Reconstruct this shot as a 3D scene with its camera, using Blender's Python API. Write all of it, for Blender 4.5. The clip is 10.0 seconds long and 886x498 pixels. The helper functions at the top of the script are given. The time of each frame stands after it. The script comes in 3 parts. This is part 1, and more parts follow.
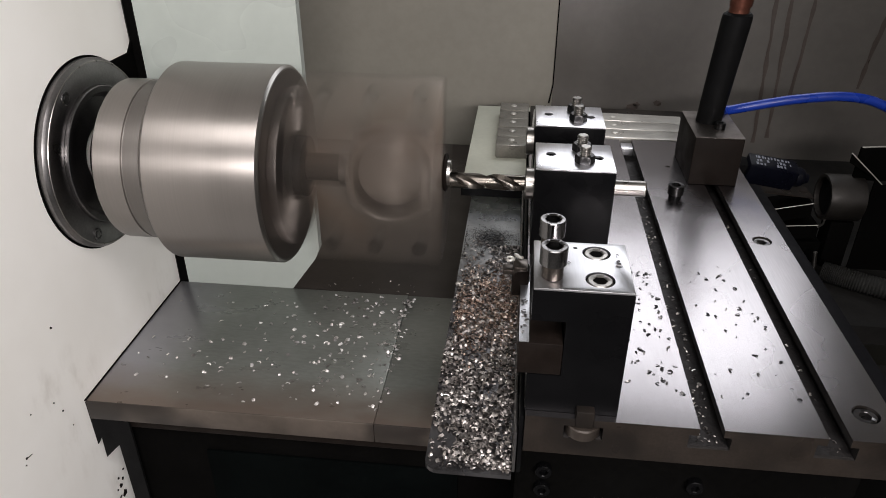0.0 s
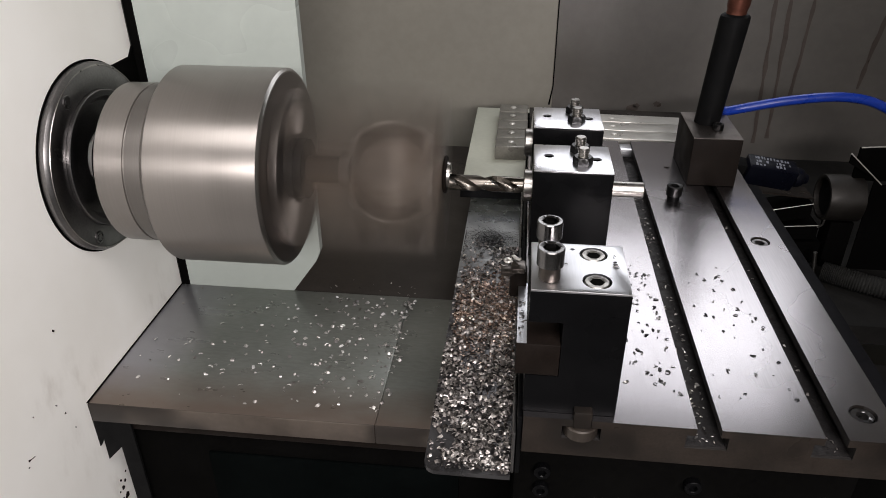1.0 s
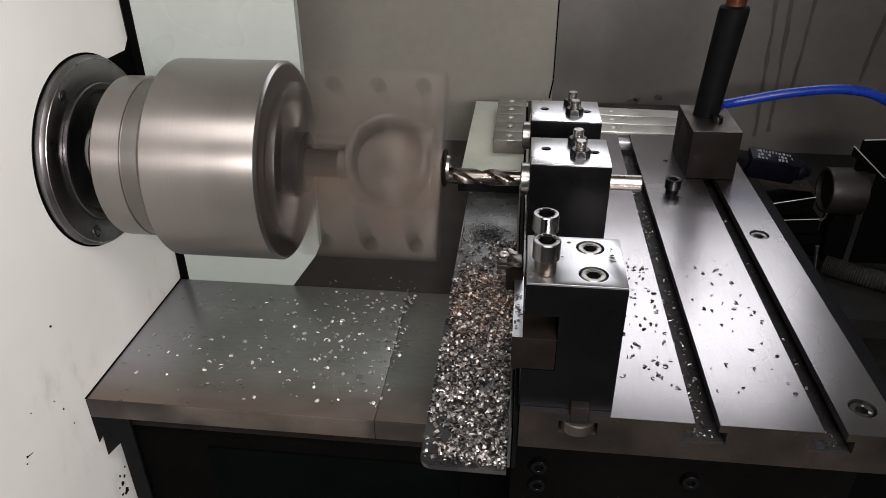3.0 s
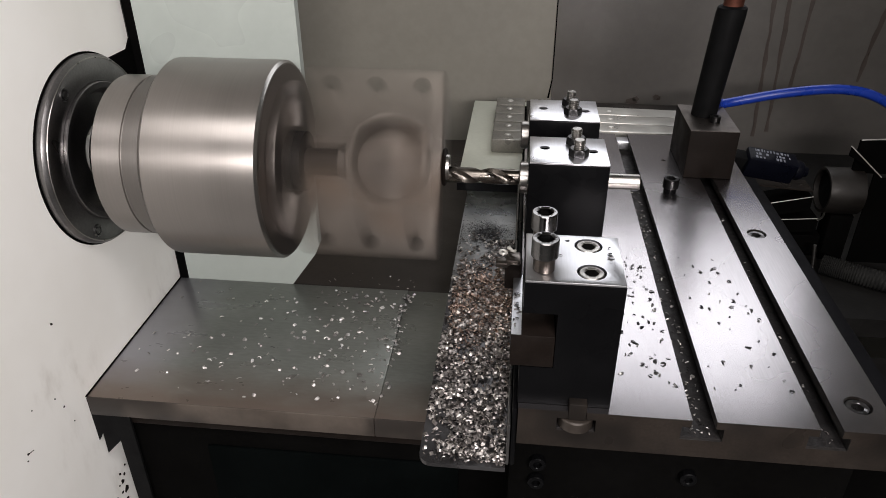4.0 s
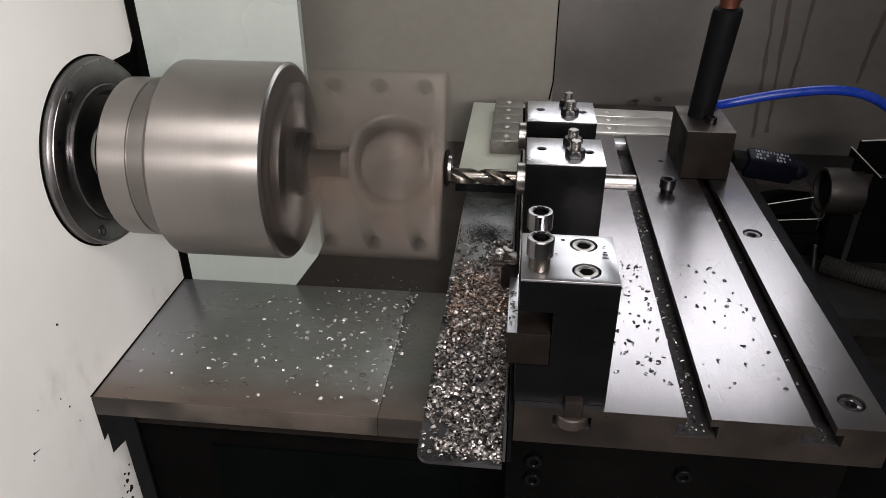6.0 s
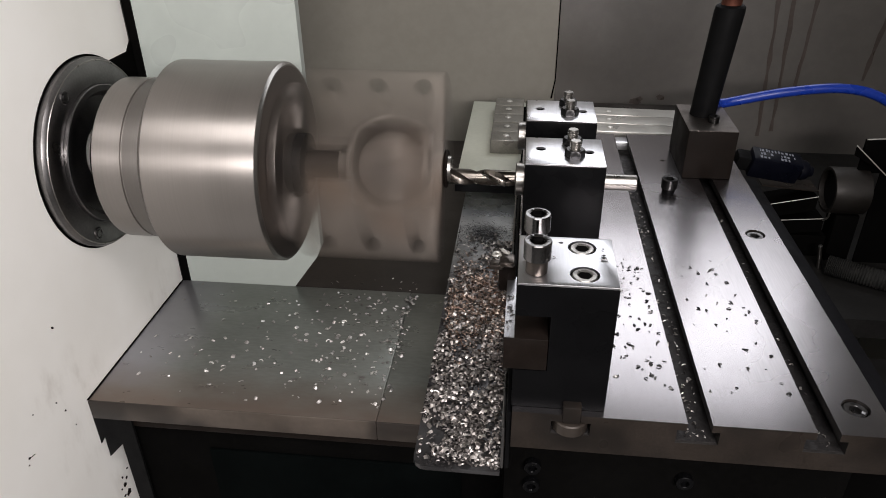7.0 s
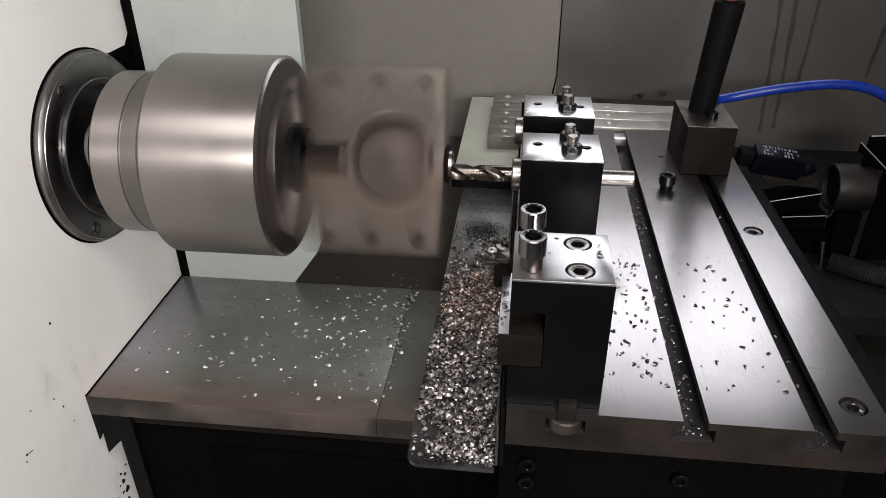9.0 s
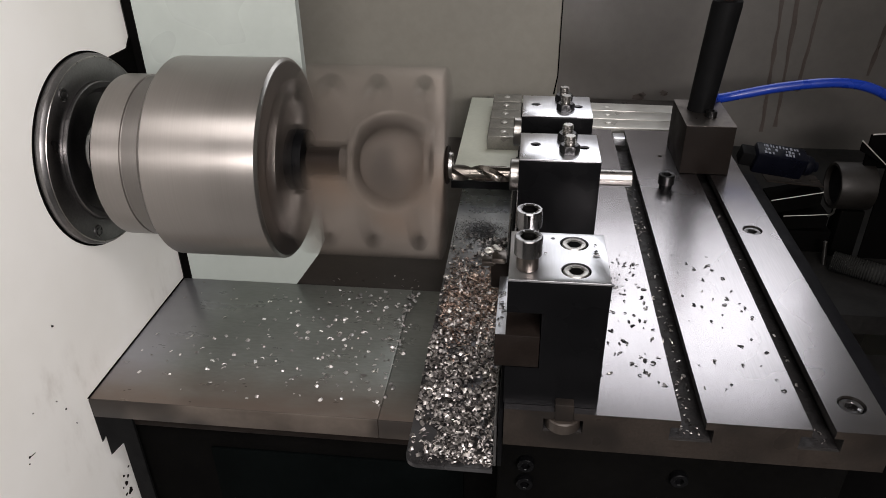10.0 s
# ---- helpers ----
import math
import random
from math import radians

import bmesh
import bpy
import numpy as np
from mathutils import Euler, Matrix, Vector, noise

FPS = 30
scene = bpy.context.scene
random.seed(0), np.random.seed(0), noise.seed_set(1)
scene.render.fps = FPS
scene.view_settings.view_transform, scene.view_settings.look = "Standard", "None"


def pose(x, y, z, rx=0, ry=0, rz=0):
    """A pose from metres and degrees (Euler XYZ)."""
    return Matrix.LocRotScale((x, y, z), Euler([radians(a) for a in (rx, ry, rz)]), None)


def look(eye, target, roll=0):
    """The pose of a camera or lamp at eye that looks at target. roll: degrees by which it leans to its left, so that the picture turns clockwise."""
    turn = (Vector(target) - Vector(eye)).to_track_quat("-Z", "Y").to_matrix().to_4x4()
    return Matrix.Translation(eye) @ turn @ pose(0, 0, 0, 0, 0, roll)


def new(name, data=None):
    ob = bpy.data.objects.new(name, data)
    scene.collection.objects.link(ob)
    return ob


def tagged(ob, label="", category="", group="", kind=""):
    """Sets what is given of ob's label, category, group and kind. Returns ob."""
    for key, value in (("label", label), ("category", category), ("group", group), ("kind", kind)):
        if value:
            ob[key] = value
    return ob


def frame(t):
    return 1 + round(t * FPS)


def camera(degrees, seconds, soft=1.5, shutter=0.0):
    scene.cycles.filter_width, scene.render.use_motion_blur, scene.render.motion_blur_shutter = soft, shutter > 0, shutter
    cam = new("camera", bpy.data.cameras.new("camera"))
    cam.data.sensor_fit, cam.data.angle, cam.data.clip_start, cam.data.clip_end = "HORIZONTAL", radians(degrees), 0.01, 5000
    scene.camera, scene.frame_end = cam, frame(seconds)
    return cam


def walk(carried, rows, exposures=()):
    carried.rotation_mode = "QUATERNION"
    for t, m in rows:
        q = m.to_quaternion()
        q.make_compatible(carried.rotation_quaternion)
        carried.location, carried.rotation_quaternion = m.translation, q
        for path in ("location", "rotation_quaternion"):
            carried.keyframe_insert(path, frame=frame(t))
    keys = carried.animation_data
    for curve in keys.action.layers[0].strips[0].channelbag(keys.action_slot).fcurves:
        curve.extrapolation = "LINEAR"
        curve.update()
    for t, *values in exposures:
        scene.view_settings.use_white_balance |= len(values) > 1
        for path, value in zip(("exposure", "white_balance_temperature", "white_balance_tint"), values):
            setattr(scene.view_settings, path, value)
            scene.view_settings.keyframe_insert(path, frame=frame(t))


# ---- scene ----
cam = camera(63.43, 10.0, soft=0.9, shutter=1.7)
walk(cam, [
    (0.0, pose(-0.0183, -0.6455, 0.3534, 60.237, -0.121, 6.307)),
    (0.5, pose(-0.0173, -0.6474, 0.3536, 60.192, -0.121, 6.349)),
    (1.0, pose(-0.0165, -0.6474, 0.3552, 60.339, 0.134, 6.319)),
    (1.5, pose(-0.0141, -0.6442, 0.3516, 60.019, 0.105, 6.281)),
    (2.0, pose(-0.0141, -0.6410, 0.3502, 59.910, 0.123, 6.213)),
    (2.5, pose(-0.0147, -0.6419, 0.3509, 59.971, 0.333, 6.348)),
    (4.0, pose(-0.0169, -0.6469, 0.3521, 59.954, 0.148, 6.213)),
    (4.5, pose(-0.0166, -0.6494, 0.3521, 59.987, 0.206, 6.288)),
    (5.0, pose(-0.0172, -0.6539, 0.3533, 60.064, 0.255, 6.243)),
    (5.5, pose(-0.0181, -0.6544, 0.3534, 60.151, 0.202, 6.170)),
    (7.0, pose(-0.0147, -0.6422, 0.3514, 59.992, 0.497, 6.441)),
    (7.5, pose(-0.0134, -0.6386, 0.3498, 59.891, 0.491, 6.385)),
    (8.0, pose(-0.0147, -0.6380, 0.3478, 59.742, 0.375, 6.504)),
    (8.5, pose(-0.0158, -0.6387, 0.3489, 59.687, 0.307, 6.509)),
    (9.0, pose(-0.0163, -0.6378, 0.3483, 59.712, 0.349, 6.507)),
    (9.5, pose(-0.0148, -0.6375, 0.3486, 59.782, 0.725, 6.506)),
    (10.0, pose(-0.0136, -0.6379, 0.3483, 59.793, 0.753, 6.592)),
])
scene.view_settings.exposure = 0.0

# ---- light: two unseen lights added behind the camera, machine lamp high at the back ----
world = bpy.data.worlds.new("world")
scene.world = world
world.use_nodes = True
world.node_tree.nodes["Background"].inputs[0].default_value = (0.8, 0.9, 1.0, 1)
world.node_tree.nodes["Background"].inputs[1].default_value = 0.05


def area_lamp(name, m, sx, sy, watts, colour):
    data = bpy.data.lights.new(name, "AREA")
    data.shape, data.size, data.size_y, data.energy, data.color = "RECTANGLE", sx, sy, watts, colour
    ob = new(name, data)
    ob.matrix_world = m
    return ob


# unseen: a low strip for the chuck's highlight, a broad overhead fill
area_lamp("front_strip_light", look((0.35, -1.5, 0.65), (-0.2, 0, 0.0)), 0.9, 0.12, 30, (1.0, 0.945, 0.935))
area_lamp("overhead_fill", look((0.12, -0.98, 1.5), (-0.2, 0, 0.0)), 1.4, 0.6, 25, (1.0, 0.95, 0.94))
area_lamp("machine_lamp", look((0.225, 0.54, 0.455), (0.185, 0.1, 0.05)), 0.58, 0.27, 1.55, (0.95, 0.96, 1.0))


# ---- materials ----
def nodes_of(name):
    m = bpy.data.materials.new(name)
    m.use_nodes = True
    t = m.node_tree
    return m, t, t.nodes["Principled BSDF"]


def link(t, a, b):
    t.links.new(a, b)


def noise_node(t, scale, detail=4.0, rough=0.55, stretch=(1, 1, 1), space="Object"):
    co = t.nodes.new("ShaderNodeTexCoord")
    mp = t.nodes.new("ShaderNodeMapping")
    mp.inputs["Scale"].default_value = stretch
    n = t.nodes.new("ShaderNodeTexNoise")
    n.inputs["Scale"].default_value, n.inputs["Detail"].default_value, n.inputs["Roughness"].default_value = scale, detail, rough
    link(t, co.outputs[space], mp.inputs["Vector"])
    link(t, mp.outputs["Vector"], n.inputs["Vector"])
    return n.outputs["Fac"]


def ramp(t, fac, stops):
    r = t.nodes.new("ShaderNodeValToRGB")
    r.color_ramp.interpolation = "EASE"
    while len(r.color_ramp.elements) < len(stops):
        r.color_ramp.elements.new(0.5)
    for e, (p, c) in zip(r.color_ramp.elements, stops):
        e.position = p
        e.color = (*c, 1) if isinstance(c, tuple) else (c, c, c, 1)
    link(t, fac, r.inputs["Fac"])
    return r.outputs["Color"]


def mix(t, fac, a, b, mode="MIX"):
    n = t.nodes.new("ShaderNodeMix")
    n.data_type, n.blend_type = "RGBA", mode
    for sock, v in ((n.inputs[0], fac), (n.inputs[6], a), (n.inputs[7], b)):
        if isinstance(v, (int, float)):
            sock.default_value = v
        elif isinstance(v, tuple):
            sock.default_value = (*v, 1)
        else:
            link(t, v, sock)
    return n.outputs[2]


def bump(t, b, fac, strength, dist=0.0005):
    n = t.nodes.new("ShaderNodeBump")
    n.inputs["Strength"].default_value, n.inputs["Distance"].default_value = strength, dist
    link(t, fac, n.inputs["Height"])
    link(t, n.outputs["Normal"], b.inputs["Normal"])


def surface(name, base, metal, rough, vary=0.25, scale=30.0, fine=400.0, stretch=(1, 1, 1), relief=0.15, stain=None, stain_at=(0.6, 0.75), rough_span=0.12, gloss=0.5, grain=0.35):
    """Base colour varied at two scales, roughness smudged, fine relief, stains of another colour."""
    m, t, b = nodes_of(name)
    big = noise_node(t, scale, 5)
    small = noise_node(t, fine, 3, 0.6, stretch)
    lo, hi = tuple(c * (1 - vary) for c in base), tuple(min(1, c * (1 + vary)) for c in base)
    col = ramp(t, big, [(0.22, lo), (0.78, hi)])
    col = mix(t, grain, col, ramp(t, small, [(0.3, lo), (0.7, hi)]))
    if stain:
        blot = noise_node(t, scale * 0.45, 2.5, 0.5)
        col = mix(t, ramp(t, blot, [(stain_at[0], 0.0), (stain_at[1], 1.0)]), col, stain)
    link(t, col, b.inputs["Base Color"])
    smudge = noise_node(t, scale * 0.7, 3, 0.5)
    link(t, ramp(t, smudge, [(0.1, max(0.05, rough - rough_span * 2)), (0.9, min(1, rough + rough_span * 2))]), b.inputs["Roughness"])
    b.inputs["Metallic"].default_value = metal
    b.inputs["Specular IOR Level"].default_value = gloss
    bump(t, b, small, relief)
    return m


WHITE = surface("white_enamel", (0.82, 0.81, 0.775), 0, 0.45, 0.05, 6, 90, relief=0.04, stain=(0.56, 0.52, 0.45), stain_at=(0.5, 0.85))
def smudged_white():
    """White enamel with greasy grey-brown smears gathered in a few spots."""
    m, t, b = nodes_of("smudged_white_enamel")
    co = t.nodes.new("ShaderNodeTexCoord")
    col = ramp(t, noise_node(t, 5, 4), [(0.3, (0.79, 0.775, 0.735)), (0.7, (0.85, 0.84, 0.81))])
    rub = noise_node(t, 38, 4, 0.6, (1, 1, 0.45))
    for y, z, r in ((-0.172, -0.1, 0.03), (-0.128, -0.122, 0.05), (-0.106, -0.285, 0.045), (-0.15, -0.19, 0.05), (0.05, -0.13, 0.05)):
        sub = t.nodes.new("ShaderNodeVectorMath")
        sub.operation = "DISTANCE"
        link(t, co.outputs["Object"], sub.inputs[0])
        sub.inputs[1].default_value = (WALL_X, y, z)
        near = t.nodes.new("ShaderNodeMapRange")
        near.inputs["From Min"].default_value, near.inputs["From Max"].default_value = r, 0.0
        link(t, sub.outputs["Value"], near.inputs["Value"])
        mul = t.nodes.new("ShaderNodeMath")
        mul.operation = "MULTIPLY"
        link(t, near.outputs[0], mul.inputs[0])
        link(t, ramp(t, rub, [(0.44, 0.0), (0.78, 0.5)]), mul.inputs[1])
        col = mix(t, mul.outputs[0], col, (0.4, 0.36, 0.31))
    link(t, col, b.inputs["Base Color"])
    link(t, ramp(t, rub, [(0.2, 0.36), (0.8, 0.55)]), b.inputs["Roughness"])
    bump(t, b, noise_node(t, 90, 3), 0.04)
    return m


WALL_X, BED_Z, BED_N, BED_F = -0.447, -0.150, -0.126, 0.107
WALL_WHITE = smudged_white()
COVER = surface("cream_enamel", (0.58, 0.59, 0.5), 0, 0.45, 0.08, 12, 150, relief=0.05, stain=(0.35, 0.33, 0.26), stain_at=(0.6, 0.75))
# greyer stained paint, darkened further for the light falling off rightwards
GREY_DIMMED = surface("dirty_dimmed_grey_enamel", (0.122, 0.113, 0.104), 0, 0.4, 0.12, 5, 60, relief=0.05, stain=(0.06, 0.052, 0.044), stain_at=(0.55, 0.75))
STAIN = surface("oil_stain", (0.075, 0.06, 0.052), 0, 0.4, 0.2, 20, 200)
BLOCK_END = surface("oiled_zinc_block", (0.21, 0.2, 0.175), 0.3, 0.42, 0.25, 50, 400, relief=0.1)
BOLT = surface("browned_bolt_steel", (0.105, 0.09, 0.08), 1.0, 0.34, 0.2, 120, 700, relief=0.03, rough_span=0.05)
GREEN_WHITE = surface("pale_green_enamel", (0.34, 0.37, 0.345), 0, 0.35, 0.05, 5, 90, relief=0.04)
GREY_WALL = surface("grey_enamel", (0.25, 0.235, 0.2), 0, 0.42, 0.1, 4, 60, relief=0.05, stain=(0.13, 0.12, 0.095), stain_at=(0.6, 0.8))
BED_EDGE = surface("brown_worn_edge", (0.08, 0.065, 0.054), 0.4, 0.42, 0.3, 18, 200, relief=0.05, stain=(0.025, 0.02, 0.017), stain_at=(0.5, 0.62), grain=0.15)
DARK_FLOOR = surface("black_oily_sheet", (0.03, 0.024, 0.02), 0.0, 0.4, 0.3, 12, 200)
BLACK = surface("black_paint", (0.0026, 0.0025, 0.0024), 0, 0.6, 0.3, 14, 200, gloss=0.005)
OXIDE = surface("black_oxide_steel", (0.0026, 0.0026, 0.0029), 0.0, 0.36, 0.35, 25, 500, relief=0.1, gloss=0.06)
GROUND = surface("ground_steel", (0.72, 0.72, 0.75), 1.0, 0.33, 0.1, 22, 900, (1, 0.06, 1), 0.03, stain=(0.4, 0.39, 0.39), stain_at=(0.56, 0.75), rough_span=0.04)
TABLE_STEEL = surface("table_steel", (0.48, 0.457, 0.472), 1.0, 0.255, 0.14, 9, 900, (1, 0.04, 1), 0.01, stain=(0.38, 0.36, 0.37), stain_at=(0.3, 0.95), rough_span=0.03, grain=0.45)
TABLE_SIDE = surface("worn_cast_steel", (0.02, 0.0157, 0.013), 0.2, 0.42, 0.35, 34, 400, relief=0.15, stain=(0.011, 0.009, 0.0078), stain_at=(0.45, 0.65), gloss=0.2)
SCREW = surface("bright_screw_steel", (0.33, 0.315, 0.297), 1.0, 0.32, 0.12, 120, 900, relief=0.02, rough_span=0.04)
DARK_STEEL = surface("dark_spindle_steel", (0.17, 0.165, 0.165), 1.0, 0.26, 0.25, 30, 500, relief=0.05)
SLOT = surface("dark_side_steel", (0.02, 0.018, 0.017), 0.2, 0.5, 0.4, 60, 700, relief=0.4)
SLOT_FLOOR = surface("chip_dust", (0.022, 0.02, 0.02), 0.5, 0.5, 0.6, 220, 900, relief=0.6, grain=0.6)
RUST = surface("brown_tool_steel", (0.0075, 0.0055, 0.0046), 0.0, 0.5, 0.3, 60, 500, relief=0.2, gloss=0.06)
STRIP = surface("brushed_zinc_strip", (0.5, 0.485, 0.45), 0.5, 0.45, 0.15, 40, 500, (0.05, 1, 1), 0.08)
COPPER = surface("copper_brown", (0.16, 0.06, 0.04), 0.8, 0.4, 0.25, 60, 500)
# rear floor right of the table, near-black to paint the shadow there
SHADED_FLOOR = surface("shaded_black_floor", (0.011, 0.0105, 0.01), 0, 0.5, 0.5, 14, 160, relief=0.3, gloss=0.25)
HOSE = surface("blue_hose_plastic", (0.008, 0.033, 0.28), 0, 0.3, 0.08, 40, 300, relief=0.03)
PRINT = surface("pale_print", (0.16, 0.17, 0.2), 0, 0.6, 0.2, 90, 600)
RUBBER = surface("black_rubber", (0.005, 0.005, 0.0052), 0, 0.55, 0.3, 60, 500, gloss=0.05)
CAST = surface("machined_casting", (0.1, 0.084, 0.071), 0.5, 0.45, 0.2, 25, 300, relief=0.1, stain=(0.12, 0.08, 0.055), stain_at=(0.5, 0.75))
DARK_SCREW = surface("blackened_screw_steel", (0.05, 0.049, 0.05), 1.0, 0.36, 0.2, 90, 600, relief=0.03, rough_span=0.05)
DULL_SLEEVE = surface("dull_brown_steel", (0.018, 0.0155, 0.0135), 0.5, 0.5, 0.3, 40, 400, relief=0.08)
SENSOR = surface("dark_blue_plastic", (0.0025, 0.0029, 0.0062), 0, 0.35, 0.2, 60, 300, gloss=0.15)


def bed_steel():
    """Oily grey-green plate, the wall's bluish reflection painted in, with a brown worn band along its front edge."""
    m, t, b = nodes_of("oily_bed_steel")
    co = t.nodes.new("ShaderNodeTexCoord")
    sep = t.nodes.new("ShaderNodeSeparateXYZ")
    link(t, co.outputs["Object"], sep.inputs[0])
    cloud, smear, fine = noise_node(t, 7, 5), noise_node(t, 16, 4, 0.6, (1, 2.2, 1)), noise_node(t, 300, 3, 0.6, (0.3, 1, 1))

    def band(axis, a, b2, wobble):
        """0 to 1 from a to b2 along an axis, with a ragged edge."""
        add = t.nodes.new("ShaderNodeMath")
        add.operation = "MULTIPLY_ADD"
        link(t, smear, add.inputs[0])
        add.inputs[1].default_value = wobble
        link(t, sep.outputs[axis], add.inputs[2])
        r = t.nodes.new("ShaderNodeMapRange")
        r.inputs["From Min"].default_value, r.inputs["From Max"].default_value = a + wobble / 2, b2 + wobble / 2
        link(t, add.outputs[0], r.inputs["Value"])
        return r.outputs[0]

    col = ramp(t, cloud, [(0.25, (0.15, 0.16, 0.143)), (0.75, (0.225, 0.238, 0.215))])
    col = mix(t, 0.15, col, ramp(t, fine, [(0.3, 0.1), (0.7, 0.3)]))
    # bluish band beside the wall is its reflection, put into the colour
    col = mix(t, band("X", -0.36, -0.42, 0.05), col, (0.25, 0.25, 0.265))
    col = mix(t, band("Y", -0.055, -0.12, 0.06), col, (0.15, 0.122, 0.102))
    link(t, col, b.inputs["Base Color"])
    link(t, ramp(t, smear, [(0.2, 0.24), (0.8, 0.42)]), b.inputs["Roughness"])
    b.inputs["Metallic"].default_value = 0.6
    bump(t, b, fine, 0.015)
    return m


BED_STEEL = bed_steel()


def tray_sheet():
    """Oily blotched sheet; far end painted brighter, near end darker, for the light there."""
    m, t, b = nodes_of("oily_far_lit_tray")
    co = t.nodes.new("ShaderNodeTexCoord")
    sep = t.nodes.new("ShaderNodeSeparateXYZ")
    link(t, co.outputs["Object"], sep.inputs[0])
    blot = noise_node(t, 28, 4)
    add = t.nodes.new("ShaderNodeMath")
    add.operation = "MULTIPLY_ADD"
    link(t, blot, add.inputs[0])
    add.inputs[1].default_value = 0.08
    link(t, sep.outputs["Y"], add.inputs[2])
    # blend from the dark near end to the painted-bright far end
    far_light = t.nodes.new("ShaderNodeMapRange")
    far_light.inputs["From Min"].default_value, far_light.inputs["From Max"].default_value = 0.02, 0.17
    link(t, add.outputs[0], far_light.inputs["Value"])
    lit_end = ramp(t, noise_node(t, 40, 4), [(0.3, (0.42, 0.435, 0.45)), (0.7, (0.56, 0.575, 0.59))])
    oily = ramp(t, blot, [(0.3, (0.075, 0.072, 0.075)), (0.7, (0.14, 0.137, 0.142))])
    link(t, mix(t, far_light.outputs[0], oily, lit_end), b.inputs["Base Color"])
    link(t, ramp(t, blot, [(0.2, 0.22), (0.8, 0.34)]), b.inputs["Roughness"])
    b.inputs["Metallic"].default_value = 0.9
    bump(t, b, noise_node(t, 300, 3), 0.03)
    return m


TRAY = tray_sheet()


def turned(name, base, rough, grain):
    """Turned steel: fine rings round the x axis."""
    m, t, b = nodes_of(name)
    rings = noise_node(t, 1.0, 4, 0.7, (grain, 0, 0))
    bands = noise_node(t, 1.0, 2, 0.5, (45, 0, 0))
    col = mix(t, 0.5, ramp(t, rings, [(0.3, tuple(c * 0.93 for c in base)), (0.7, tuple(c * 1.06 for c in base))]),
              ramp(t, bands, [(0.35, tuple(c * 0.95 for c in base)), (0.65, tuple(c * 1.04 for c in base))]))
    link(t, col, b.inputs["Base Color"])
    link(t, ramp(t, bands, [(0.3, rough - 0.02), (0.7, rough + 0.02)]), b.inputs["Roughness"])
    b.inputs["Metallic"].default_value = 0.82
    bump(t, b, rings, 0.08, 0.0002)
    tan = t.nodes.new("ShaderNodeTangent")
    tan.direction_type, tan.axis = "RADIAL", "X"
    link(t, tan.outputs["Tangent"], b.inputs["Tangent"])
    b.inputs["Anisotropic"].default_value, b.inputs["Anisotropic Rotation"].default_value = 0.75, 0.25
    return m


TURNED = turned("turned_steel", (0.25, 0.231, 0.216), 0.35, 500)
# same turned steel at about two thirds of the brightness
TAPER = turned("darker_turned_steel", (0.165, 0.153, 0.143), 0.4, 500)
FACE = surface("oily_chuck_face", (0.21, 0.187, 0.172), 1.0, 0.42, 0.2, 40, 400, relief=0.03, rough_span=0.05)
FLANGE = surface("oiled_flange_steel", (0.19, 0.183, 0.182), 1.0, 0.36, 0.25, 30, 500, relief=0.04, rough_span=0.06)


def chip_material(name, lo, hi, rough):
    m, t, b = nodes_of(name)
    g = t.nodes.new("ShaderNodeNewGeometry")
    link(t, ramp(t, g.outputs["Random Per Island"], [(0.0, lo), (0.62, tuple(0.62 * a + 0.38 * b2 for a, b2 in zip(lo, hi))), (1.0, hi)]), b.inputs["Base Color"])
    b.inputs["Metallic"].default_value, b.inputs["Roughness"].default_value = 1.0, rough
    return m


CHIP = chip_material("steel_chip", (0.07, 0.063, 0.06), (0.84, 0.79, 0.76), 0.42)
BROWN_CHIP = chip_material("browned_chip", (0.15, 0.092, 0.068), (0.76, 0.62, 0.53), 0.42)


# ---- mesh helpers ----
def part(name, bm, material, parent=None, label="", smooth=True):
    bmesh.ops.recalc_face_normals(bm, faces=bm.faces)
    me = bpy.data.meshes.new(name)
    bm.to_mesh(me)
    bm.free()
    me.materials.append(material)
    if smooth:
        me.polygons.foreach_set("use_smooth", [True] * len(me.polygons))
        me.set_sharp_from_angle(angle=radians(32))
    ob = new(name, me)
    if parent:
        ob.parent = parent
    if label:
        ob["label"] = label
    return ob


def thing(name, label, category, group="", kind="", at=(0, 0, 0)):
    ob = new(name)
    ob.empty_display_size = 0.02
    ob.location = at
    return tagged(ob, label, category, group, kind)


def box(x0, x1, y0, y1, z0, z1, bevel=0.0, bm=None, segments=2):
    bm = bm or bmesh.new()
    r = bmesh.ops.create_cube(bm, size=1.0)
    for v in r["verts"]:
        v.co = Vector(((x0 + x1) / 2 + v.co.x * (x1 - x0), (y0 + y1) / 2 + v.co.y * (y1 - y0), (z0 + z1) / 2 + v.co.z * (z1 - z0)))
    if bevel:
        edges = list({e for v in r["verts"] for e in v.link_edges})
        bmesh.ops.bevel(bm, geom=edges, offset=bevel, segments=segments, affect="EDGES", profile=0.5)
    return bm


def loft(rings, bm=None, cap0=True, cap1=True, closed=False):
    bm = bm or bmesh.new()
    vs = [[bm.verts.new(p) for p in ring] for ring in rings]
    n = len(vs[0])
    pairs = list(zip(vs, vs[1:])) + ([(vs[-1], vs[0])] if closed else [])
    for a, b in pairs:
        for i in range(n):
            bm.faces.new((a[i], a[(i + 1) % n], b[(i + 1) % n], b[i]))
    if cap0 and not closed:
        bm.faces.new(vs[0])
    if cap1 and not closed:
        bm.faces.new(vs[-1])
    return bm


